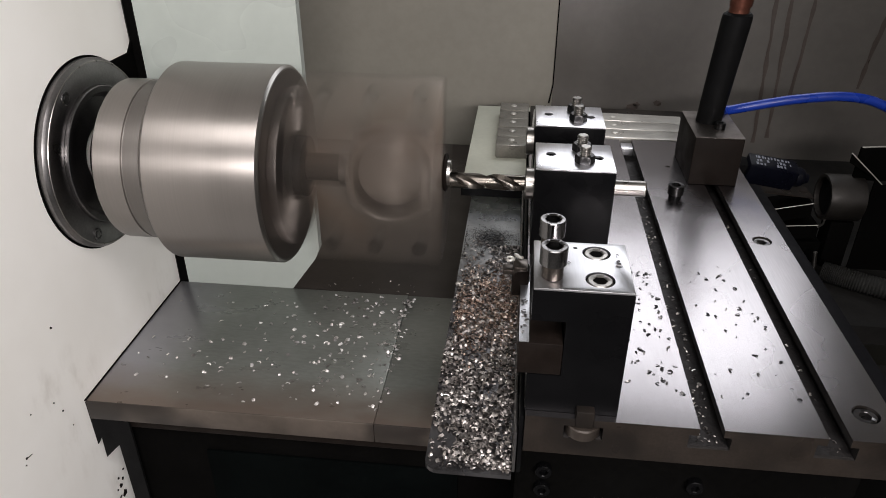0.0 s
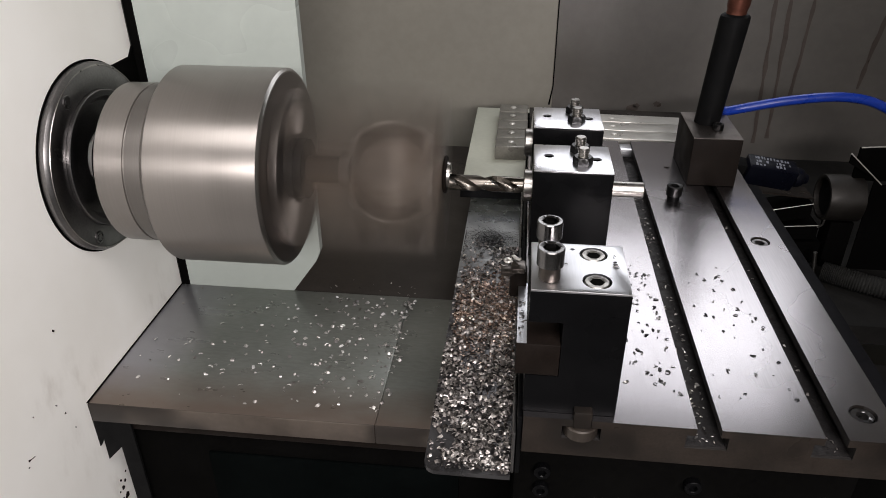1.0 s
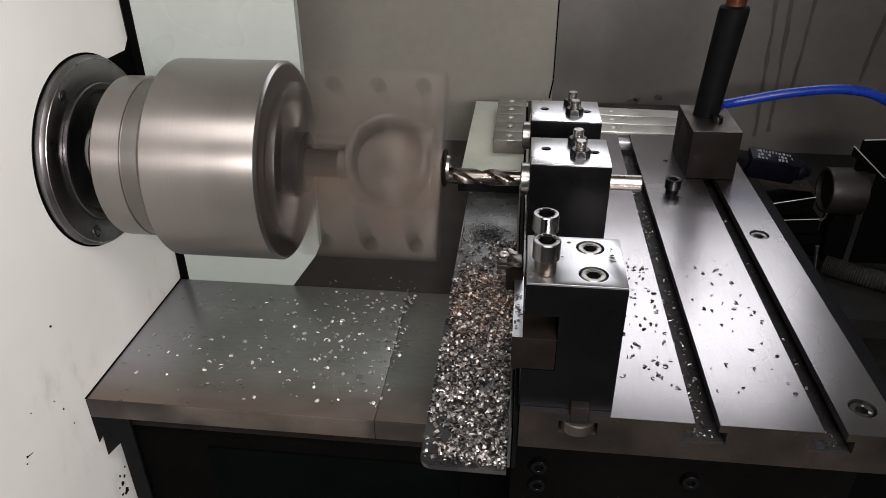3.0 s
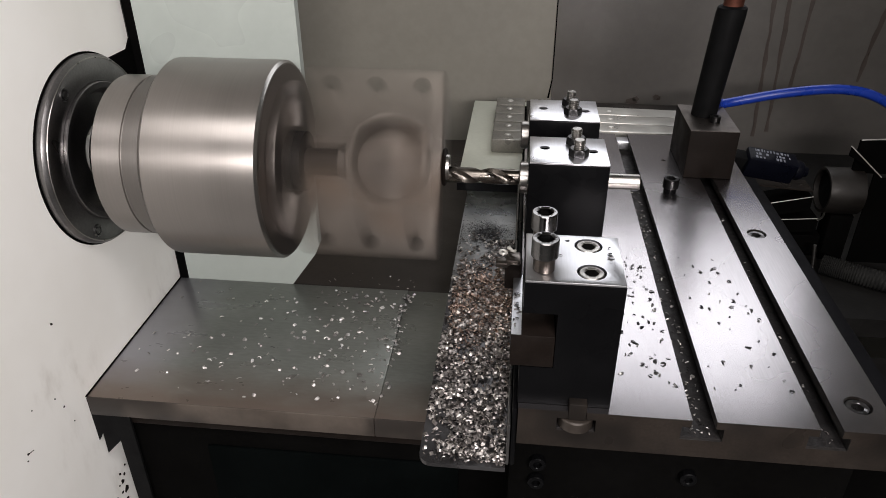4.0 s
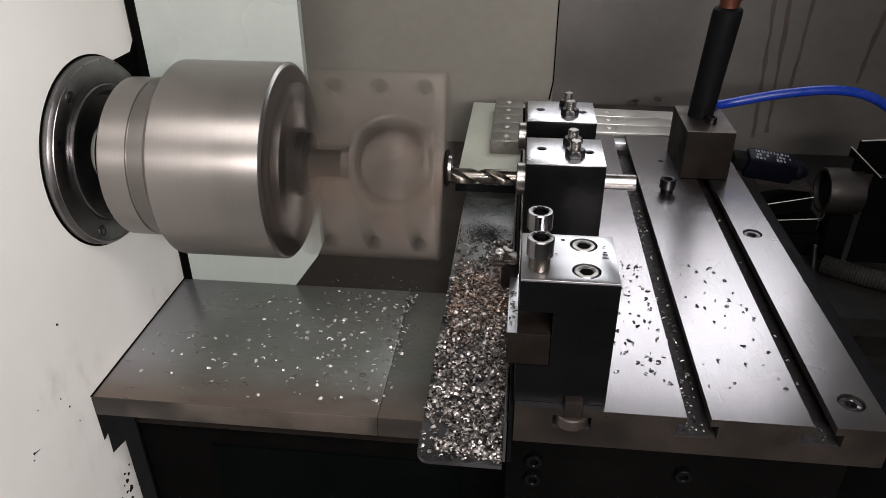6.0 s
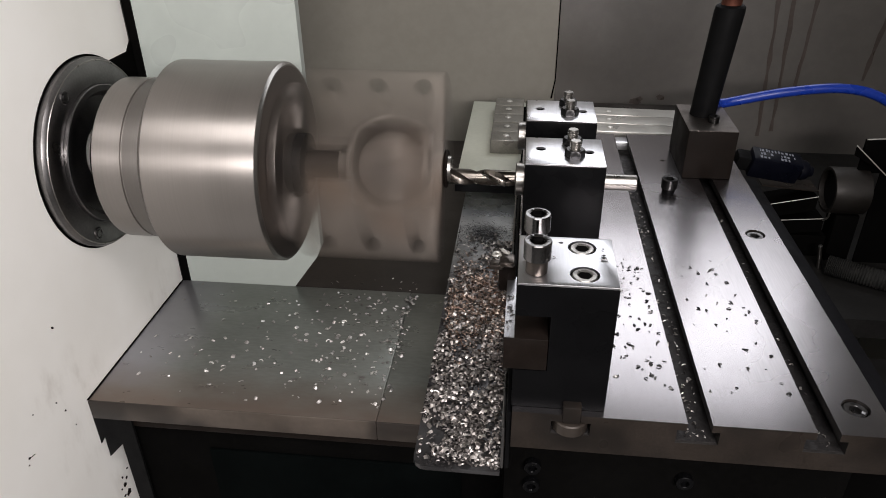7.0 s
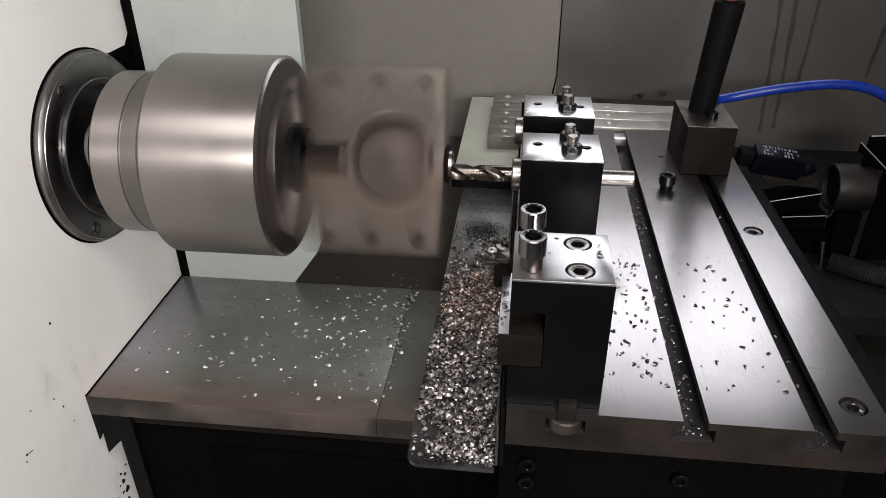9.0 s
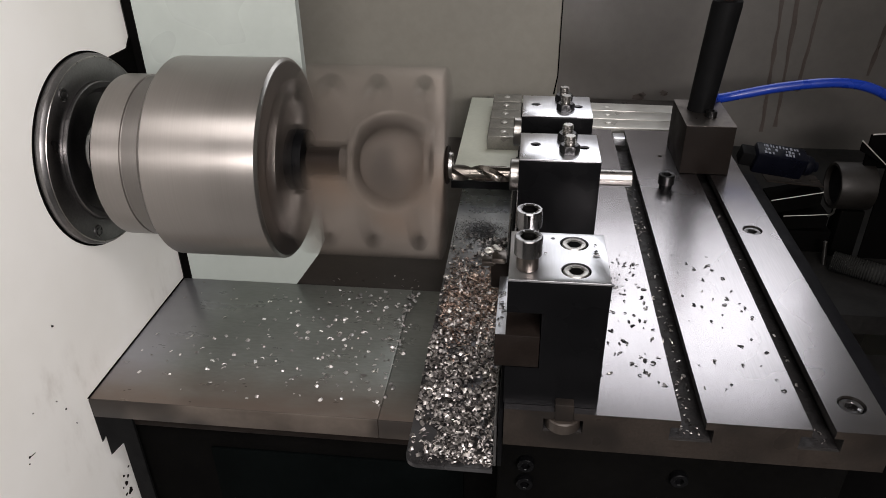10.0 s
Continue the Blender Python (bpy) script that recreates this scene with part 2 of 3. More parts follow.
def ring_x(x, r, n=48, y=0.0, z=0.0):
    return [(x, y + r * math.cos(2 * math.pi * i / n), z + r * math.sin(2 * math.pi * i / n)) for i in range(n)]


def ring_z(z, r, n=24, x=0.0, y=0.0, hexed=False):
    out = []
    for i in range(n):
        a = 2 * math.pi * i / n
        k = r / math.cos((a % (math.pi / 3)) - math.pi / 6) if hexed else r
        out.append((x + k * math.cos(a), y + k * math.sin(a), z))
    return out


def lathe_x(profile, n=64, bm=None, y=0.0, z=0.0, closed=False):
    return loft([ring_x(x, r, n, y, z) for x, r in profile], bm, closed=closed)


def lathe_z(profile, x=0.0, y=0.0, n=24, bm=None):
    return loft([ring_z(z, r, n, x, y) for z, r in profile], bm)


def rod(a, b, r, n=16, bm=None):
    a, b = Vector(a), Vector(b)
    q = (b - a).to_track_quat("Z", "Y")
    rings = []
    for p in (a, b):
        rings.append([p + q @ Vector((r * math.cos(2 * math.pi * i / n), r * math.sin(2 * math.pi * i / n), 0)) for i in range(n)])
    return loft(rings, bm)


def sweep(points, r, n=12, bm=None):
    rings = []
    for i, p in enumerate(points):
        d = Vector(points[min(i + 1, len(points) - 1)]) - Vector(points[max(i - 1, 0)])
        q = d.to_track_quat("Z", "Y")
        rr = r(i) if callable(r) else r
        rings.append([Vector(p) + q @ Vector((rr * math.cos(2 * math.pi * k / n), rr * math.sin(2 * math.pi * k / n), 0)) for k in range(n)])
    return loft(rings, bm)


def spline(pts, steps=10):
    out = []
    p = [Vector(q) for q in pts]
    p = [2 * p[0] - p[1]] + p + [2 * p[-1] - p[-2]]
    for i in range(1, len(p) - 2):
        for k in range(steps):
            t = k / steps
            out.append(0.5 * (2 * p[i] + (p[i + 1] - p[i - 1]) * t + (2 * p[i - 1] - 5 * p[i] + 4 * p[i + 1] - p[i + 2]) * t * t
                              + (3 * p[i] - p[i - 1] - 3 * p[i + 1] + p[i + 2]) * t ** 3))
    out.append(p[-2])
    return out


def extrude_y(outline, y0, y1, bm=None):
    """A prism along y from an (x, z) outline."""
    bm = bm or bmesh.new()
    a = [bm.verts.new((x, y0, z)) for x, z in outline]
    b = [bm.verts.new((x, y1, z)) for x, z in outline]
    n = len(a)
    bm.faces.new(a)
    bm.faces.new(b)
    for i in range(n):
        bm.faces.new((a[i], a[(i + 1) % n], b[(i + 1) % n], b[i]))
    return bm


def carve(bm, cutters):
    """bm less the cutters, all joined first."""
    obs = []
    bmesh.ops.recalc_face_normals(bm, faces=bm.faces)
    for b in (bm, *cutters):
        bmesh.ops.recalc_face_normals(b, faces=b.faces)
        me = bpy.data.meshes.new("cut")
        b.to_mesh(me)
        b.free()
        obs.append(new("cut", me))
    for c in obs[1:]:
        md = obs[0].modifiers.new("cut", "BOOLEAN")
        md.operation, md.solver, md.object = "DIFFERENCE", "EXACT", c
    dg = bpy.context.evaluated_depsgraph_get()
    out = bmesh.new()
    out.from_mesh(obs[0].evaluated_get(dg).to_mesh())
    for o in obs:
        me = o.data
        bpy.data.objects.remove(o)
        bpy.data.meshes.remove(me)
    return out


def socket_head(r, z0, z1, af, x=0.0, y=0.0, chamfer=0.0006):
    """Cylinder head with a hexagon socket sunk in its top."""
    return loft([ring_z(z0, r, 36, x, y), ring_z(z1 - chamfer, r, 36, x, y), ring_z(z1, r - chamfer, 36, x, y), ring_z(z1, af / 2 * 1.2, 36, x, y),
                 ring_z(z1 - 0.0004, af / 2, 36, x, y, True), ring_z(z1 - (z1 - z0) * 0.6, af / 2, 36, x, y, True)])


def hex_nut(r_af, z0, z1, x=0.0, y=0.0):
    return loft([ring_z(z0, r_af, 36, x, y, True), ring_z(z1 - 0.0012, r_af, 36, x, y, True), ring_z(z1, r_af * 0.98, 36, x, y)])


def threaded(r, z0, z1, pitch, x=0.0, y=0.0):
    prof = []
    z = z0
    while z < z1 - pitch:
        prof += [(z, r), (z + pitch * 0.45, r), (z + pitch * 0.5, r * 0.86), (z + pitch * 0.95, r * 0.86)]
        z += pitch
    prof += [(z1 - 0.0008, r), (z1, r - 0.0008)]
    return lathe_z(prof, x, y, 20)


riding = []  # what rides on the carriage


def chips(name, count, place, size, material, label, category="chips", wide=0.25):
    """Curled metal chips: each a short bent strip with thickness."""
    rng = np.random.RandomState(len(name) * 7 + count)
    verts, faces = [], []
    for _ in range(count):
        p, lift = place(rng)
        s = size * (0.5 + rng.rand() * 1.0)
        w, th, arc = s * (wide + 0.32 * rng.rand()), 0.0002 + 0.05 * s, 0.6 + 2.1 * rng.rand()
        q = Euler((rng.uniform(-0.8, 0.8), rng.uniform(-0.6, 0.6), rng.uniform(0, 6.28))).to_matrix()
        base, rad = len(verts), s / arc
        for k in range(5):
            f = arc * (k / 4 - 0.5)
            for dy, dr in ((-w / 2, 0), (w / 2, 0), (w / 2, th), (-w / 2, th)):
                v = q @ Vector(((rad + dr) * math.sin(f), dy * (1 - 0.25 * abs(f)), (rad + dr) * math.cos(f) - rad * math.cos(arc / 2)))
                verts.append((p[0] + v.x, p[1] + v.y, p[2] + max(v.z + lift, 0.0002)))
        for k in range(0, 16, 4):
            for i in range(4):
                a, b = base + k + i, base + k + (i + 1) % 4
                faces.append((a, b, b + 4, a + 4))
        faces += [(base + 3, base + 2, base + 1, base), (base + 16, base + 17, base + 18, base + 19)]
    me = bpy.data.meshes.new(name)
    me.from_pydata(verts, [], faces)
    me.materials.append(material)
    return tagged(new(name, me), label, category, kind="stuff")


# ---- the enclosure ----
AX_Y, AX_Z = 0.0, 0.069          # spindle axis
DRILL_Z = 0.0612


def enclosure():
    tagged(part("wall_left", box(WALL_X - 0.02, WALL_X, -0.62, BED_F, -0.7, 0.75), WALL_WHITE), "white enamelled sheet wall with small dirt specks", "wall", kind="structure")
    bm = bmesh.new()
    outline = [(WALL_X + 0.012, BED_Z - 0.01), (-0.302, BED_Z - 0.01), (-0.262, -0.105), (-0.2555, -0.09), (-0.2555, 0.75), (WALL_X + 0.012, 0.75)]
    extrude_y(outline, BED_F, BED_F + 0.012, bm)
    tagged(part("wall_panel", bm, GREEN_WHITE, smooth=False), "pale greenish white sheet panel behind the chuck", "wall", kind="structure")
    # out-of-view blocker, keeps the front lights off the right side
    tagged(part("right_shade_panel", box(0.4, 0.7, -0.6, -0.57, -0.7, 1.4), GREY_WALL), "unseen grey panel added to keep front light off the right", "door", kind="structure")
    tagged(part("wall_back", box(-1.0, 0.0402, 0.64, 0.66, -0.7, 0.75), GREY_WALL), "grey-brown painted back wall panel", "wall", kind="structure")
    tagged(part("wall_back_panel", box(0.0406, 1.1, 0.6385, 0.66, -0.7, 0.75), GREY_DIMMED), "dirty grey back wall panel, darkened for dim light, with drip stains", "wall", kind="structure")
    rng = random.Random(8)
    for x0, x1, za, zb in ((0.3905, 0.408, 0.2, -0.125), (0.4155, 0.43, 0.2, -0.115), (0.4585, 0.452, 0.2, -0.05), (0.585, 0.56, 0.2, -0.02)):
        n = 14
        mid = [(x0 + (x1 - x0) * k / n + 0.0009 * rng.uniform(-1, 1), za + (zb - za) * k / n) for k in range(n + 1)]
        wid = [0.0018 + 0.0026 * rng.random() for _ in mid]
        pts = [(x - w, z) for (x, z), w in zip(mid, wid)] + [(x + w, z) for (x, z), w in reversed(list(zip(mid, wid)))]
        tagged(part("drip_stain", extrude_y(pts, 0.638, 0.6384), STAIN, smooth=False), "dark oil drip run down the wall", "stain", kind="structure")
    # unseen wall and roof added, placed to hold light off the back wall
    tagged(part("wall_right", box(0.7, 0.72, -0.62, 0.66, -0.7, 0.75), GREY_WALL), "unseen grey side wall, added and drawn in for shade", "wall", kind="structure")
    tagged(part("ceiling", box(-1.0, 0.72, -0.35, 0.66, 0.75, 0.77), GREY_WALL), "unseen grey roof, added with its front edge set to shade the back", "ceiling", kind="structure")
    tagged(part("wall_left_gap", box(WALL_X, WALL_X + 0.01, BED_F + 0.002, BED_F + 0.03, -0.3, 0.75), BLACK), "black gap strip beside the wall", "trim", kind="structure")
    tagged(part("seam", box(0.0392, 0.0412, 0.637, 0.6384, -0.03, 0.7), BLACK), "dark open seam in the back wall", "trim", kind="structure")
    bm = extrude_y([(0.0335, -0.065), (0.0365, -0.065), (0.0412, -0.0305), (0.0392, -0.0305)], 0.637, 0.6384)
    tagged(part("seam", bm, BLACK, smooth=False), "dark open seam in the back wall", "trim", kind="structure")
    rng = random.Random(4)
    for x, z, w, h in ((0.184, -0.066, 0.012, 0.006), (0.192, -0.062, 0.006, 0.005), (0.228, -0.058, 0.007, 0.006)):
        pts = [(x + w * (0.7 + 0.5 * rng.random()) * math.cos(a), z + h * (0.6 + 0.6 * rng.random()) * math.sin(a)) for a in np.linspace(0, 6.28, 14)[:-1]]
        tagged(part("paint_chip", extrude_y(pts, 0.6379, 0.6384), STAIN, smooth=False), "brown flaked paint spot on the wall", "paint spot", kind="structure")
    for y, z, r in ((-0.138, -0.049, 0.0022), (-0.1955, -0.105, 0.0012), (-0.157, -0.135, 0.0016), (-0.217, -0.138, 0.002), (-0.111, -0.29, 0.004), (-0.108, -0.305, 0.006), (-0.116, -0.302, 0.003), (-0.22, -0.144, 0.0012), (-0.1, -0.275, 0.002), (-0.112, -0.278, 0.0025), (-0.118, -0.29, 0.0018), (-0.105, -0.285, 0.003), (-0.121, -0.312, 0.004), (-0.113, -0.318, 0.005), (-0.127, -0.3, 0.0015), (-0.165, -0.118, 0.0012), (-0.15, -0.16, 0.001)):
        pts = [(y + 0.6 * r * (0.6 + 0.8 * rng.random()) * math.cos(a), z + 0.6 * r * (0.6 + 0.9 * rng.random()) * math.sin(a)) for a in np.linspace(0, 6.28, 9)[:-1]]
        bm = extrude_y(pts, 0, 0.0006)
        bm.transform(Matrix(((0, 1, 0, WALL_X), (1, 0, 0, 0), (0, 0, 1, 0), (0, 0, 0, 1))))
        tagged(part("dirt_speck", bm, RUST, smooth=False), "dark dirt speck on the white wall", "dirt", kind="structure")
    flat = Matrix(((0, 1, 0, WALL_X), (1, 0, 0, 0), (0, 0, 1, 0), (0, 0, 0, 1)))
    bm = extrude_y([(-0.218, -0.138), (-0.2135, -0.139), (-0.2095, -0.14), (-0.2095, -0.1403), (-0.2138, -0.1394), (-0.218, -0.1384)], 0, 0.0006)
    bm.transform(flat)
    tagged(part("scratch", bm, RUST, smooth=False), "short dark scratch on the white wall", "scratch", kind="structure")
    # torn black seal round the bed's end, dark wedge by the flange
    pts = [(-0.4465, -0.152), (-0.4468, -0.2115), (-0.4402, -0.1995), (-0.4411, -0.2295), (-0.4225, -0.2095), (-0.4225, -0.36), (-0.405, -0.36), (-0.405, -0.152)]
    tagged(part("torn_seal", extrude_y(pts, BED_N + 0.0005, BED_N + 0.0035), RUBBER, smooth=False), "torn black rubber seal under the bed edge", "seal", kind="structure")
    bm = extrude_y([(0.05, 0.151), (0.0968, 0.1505), (0.107, 0.16), (0.107, 0.11), (0.08, 0.125)], 0, 0.002)
    bm.transform(Matrix(((0, 1, 0, WALL_X), (1, 0, 0, 0), (0, 0, 1, 0), (0, 0, 0, 1))))
    tagged(part("wall_cutout", bm, BLACK, smooth=False), "black cut-out in the white wall", "trim", kind="structure")
    # workshop behind the camera
    tagged(part("floor", box(-1.4, 1.4, -2.2, 0.9, -1.02, -1.0), surface("concrete", (0.25, 0.25, 0.24), 0, 0.7, 0.2, 3, 60)), "grey concrete workshop floor", "floor", kind="structure")
    tagged(part("wall_workshop", box(-1.4, 1.4, -2.3, -2.2, -1, 1.9), WHITE), "plain white workshop wall", "wall", kind="structure")
    # bed
    bed = thing("machine_bed", "oily grey steel bed plates with a dark front", "machine bed", kind="structure")
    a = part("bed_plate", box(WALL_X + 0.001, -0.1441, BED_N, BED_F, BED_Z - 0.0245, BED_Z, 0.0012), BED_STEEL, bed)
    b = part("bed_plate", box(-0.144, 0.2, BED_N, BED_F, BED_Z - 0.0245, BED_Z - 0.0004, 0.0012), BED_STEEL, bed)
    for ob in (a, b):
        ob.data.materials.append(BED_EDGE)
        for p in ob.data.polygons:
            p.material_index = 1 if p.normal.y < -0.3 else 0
    part("front_lip", box(WALL_X + 0.02, 0.2, BED_N + 0.004, BED_N + 0.03, BED_Z - 0.036, BED_Z - 0.025, 0.002), RUST, bed)
    # thin black strip added to draw the open gap at the wall
    part("gap_strip", box(WALL_X + 0.0003, WALL_X + 0.0022, BED_N, BED_F, BED_Z + 0.0003, BED_Z + 0.0009), BLACK, bed)
    part("apron_panel", box(-0.33, -0.06, BED_N + 0.008, BED_N + 0.0118, -0.6, -0.215, 0.001), surface("dark_grey_sheet", (0.0016, 0.0021, 0.0021), 0, 0.5, 0.3, 20, 200, gloss=0.005), bed)
    part("front_apron", box(WALL_X + 0.035, 1.0, BED_N + 0.012, BED_N + 0.04, -0.7, BED_Z - 0.0365), BLACK, bed)
    part("rear_floor", box(0.2602, 1.1, BED_F + 0.001, 0.638, BED_Z - 0.03, BED_Z - 0.004), SHADED_FLOOR, bed)
    part("rear_floor", box(-1.0, 0.26, BED_F + 0.001, 0.64, BED_Z - 0.03, BED_Z - 0.004), DARK_FLOOR, bed)
    part("rear_floor", box(0.201, 1.1, BED_N, BED_F, BED_Z - 0.09, BED_Z - 0.06), SHADED_FLOOR, bed)


enclosure()


# ---- spindle ----
def spindle_flange():
    f = thing("spindle_flange", "dark steel spindle nose flange bolted to the white wall", "flange", at=(0, 0, 0.003))
    # black ring added to draw the dark gap round the flange
    part("gap_ring", lathe_x([(WALL_X, 0.07), (WALL_X, 0.098), (WALL_X + 0.001, 0.098), (WALL_X + 0.001, 0.07)], 96, y=AX_Y, z=AX_Z, closed=True), BLACK, f)
    part("outer_ring", lathe_x([(WALL_X + 0.0011, 0.06), (WALL_X + 0.0011, 0.096), (WALL_X + 0.006, 0.096), (WALL_X + 0.0095, 0.0935), (WALL_X + 0.01, 0.0925), (WALL_X + 0.01, 0.07), (WALL_X + 0.004, 0.0695), (WALL_X + 0.004, 0.06)], 96, y=AX_Y, z=AX_Z, closed=True), FLANGE, f)
    part("edge_ring", lathe_x([(WALL_X + 0.0098, 0.0918), (WALL_X + 0.0098, 0.0932), (WALL_X + 0.0104, 0.0929), (WALL_X + 0.0104, 0.0921)], 96, y=AX_Y, z=AX_Z, closed=True), SCREW, f, "bright edge")
    part("inner_ring", lathe_x([(WALL_X + 0.005, 0.03), (WALL_X + 0.005, 0.0694), (WALL_X + 0.013, 0.0694), (WALL_X + 0.0138, 0.0686), (WALL_X + 0.0138, 0.063), (WALL_X + 0.007, 0.058), (WALL_X + 0.007, 0.03)], 96, y=AX_Y, z=AX_Z, closed=True), FLANGE, f)
    for a in (120, 235, 37, 316):
        y, z = 0.083 * math.cos(radians(a)), 0.083 * math.sin(radians(a))
        part("bolt", lathe_x([(WALL_X + 0.009, 0.0066), (WALL_X + 0.0106, 0.0066), (WALL_X + 0.0112, 0.006), (WALL_X + 0.0112, 0.0048), (WALL_X + 0.0102, 0.0046), (WALL_X + 0.0102, 0.0036), (WALL_X + 0.0114, 0.0034)], 20, y=AX_Y + y, z=AX_Z + z), DARK_STEEL, f)


spindle_flange()


def chuck():
    c = thing("chuck", "turned steel cylindrical lathe chuck spinning on the spindle", "chuck", at=(0, AX_Y, AX_Z))
    part("spindle_neck", lathe_x([(-0.4245, 0.03), (-0.4245, 0.05), (-0.4061, 0.05)], 64), OXIDE, c, "dark spindle neck")
    part("back_collar", lathe_x([(-0.406, 0.05), (-0.406, 0.0775), (-0.404, 0.08), (-0.3775, 0.08), (-0.377, 0.0785), (-0.376, 0.0785)], 96), TURNED, c)
    part("taper", lathe_x([(-0.3759, 0.0785), (-0.375, 0.08), (-0.359, 0.0825), (-0.3516, 0.094)], 96), TAPER, c, "darker tapered shoulder")
    part("body", lathe_x([(-0.3515, 0.094), (-0.348, 0.098), (-0.2448, 0.098), (-0.2445, 0.0979)], 96), TURNED, c)
    part("rim", lathe_x([(-0.2444, 0.0979), (-0.2421, 0.0956), (-0.2418, 0.095), (-0.2418, 0.094)], 96), SCREW, c, "bright rim")
    part("face", lathe_x([(-0.2417, 0.0939), (-0.2412, 0.0915), (-0.2412, 0.03)], 96), FACE, c)
    for k in range(3):
        a = radians(120 * k + 20)
        m = Matrix.Rotation(a, 4, "X")
        bm = box(-0.2411, -0.2315, 0.032, 0.078, -0.014, 0.014, 0.0015)
        bm.transform(m)
        part("jaw", bm, FACE, c)
        bm = rod((-0.2411, 0.066, 0.028), (-0.2318, 0.066, 0.028), 0.006)
        bm.transform(m)
        part("bolt", bm, OXIDE, c)
    return c


CHUCK = chuck()


def workpiece():
    """Flanged valve body, alike on both sides: a thick plate with two rows of holes, a bored ring boss on each face, a barrel on the spindle axis."""
    w = thing("workpiece", "spinning machined casting with bolt holes and round boss", "workpiece", at=(0, AX_Y, AX_Z))
    x0, x1, half, thick = -0.222, -0.088, 0.092, 0.013
    cx = -0.1385
    holes = [rod((x0 + 0.022 + 0.045 * i, s * 0.077, -0.05), (x0 + 0.022 + 0.045 * i, s * 0.077, 0.05), 0.0075) for i in range(3) for s in (-1, 1)]
    slot = [box(x0 - 0.01, cx - 0.036, -0.0155, 0.0155, -0.05, 0.05)]
    part("plate", carve(box(x0, x1, -half, half, -thick, thick, 0.002), holes + slot), CAST, w)
    for s in (1, -1):
        prof = [(0.0125, 0.0405), (0.036, 0.0405), (0.0375, 0.039), (0.0375, 0.0345), (0.036, 0.033), (0.0142, 0.033)]
        part("boss", loft([ring_z(s * z, r, 48, cx) for z, r in prof]), CAST, w)
        # dark liner paints the shade inside the bore
        part("bore_wall", loft([ring_z(s * z, r, 48, cx) for z, r in ((0.0144, 0.0318), (0.0144, 0.0328), (0.0352, 0.0328), (0.0352, 0.0318))], closed=True), RUST, w, "bore wall, near-black for the shade in the bore")
        part("bore_floor", lathe_z([(s * 0.0143, 0.0328), (s * 0.016, 0.031)], cx, 0, 40), BED_EDGE, w, "brown bore of the boss")
    # dark barrel paints the shade of the deep recess round it
    part("barrel", lathe_x([(x0 - 0.002, 0.0105), (x0 - 0.002, 0.0135), (-0.1795, 0.0135), (-0.1795, 0.0105)], 48, closed=True), RUST, w, "barrel, near-black for the shade of the recess")
    part("nut", lathe_x([(-0.1905, 0.0136), (-0.1905, 0.0175), (-0.1805, 0.0175), (-0.1805, 0.0136)], 6, closed=True), BOLT, w, "worn nut on the barrel")
    part("collar", lathe_x([(-0.2411, 0.0135), (-0.2411, 0.03), (-0.2245, 0.03), (-0.2245, 0.0135)], 48, closed=True), OXIDE, w)
    part("end_flange", lathe_x([(-0.0879, 0.0095), (-0.0879, 0.0175), (-0.086, 0.019), (-0.0845, 0.0175), (-0.0845, 0.0095)], 72, closed=True), RUST, w, "dark end flange")
    part("nose_ring", lathe_x([(-0.0844, 0.0095), (-0.0844, 0.0128), (-0.0815, 0.0122), (-0.0815, 0.0095)], 40, closed=True), SCREW, w, "bright turned nose ring")
    return w


WORK = workpiece()


# ---- the carriage and what rides on it ----
def ride(ob):
    riding.append(ob)
    return ob


T_N, T_F = -0.26, 0.293


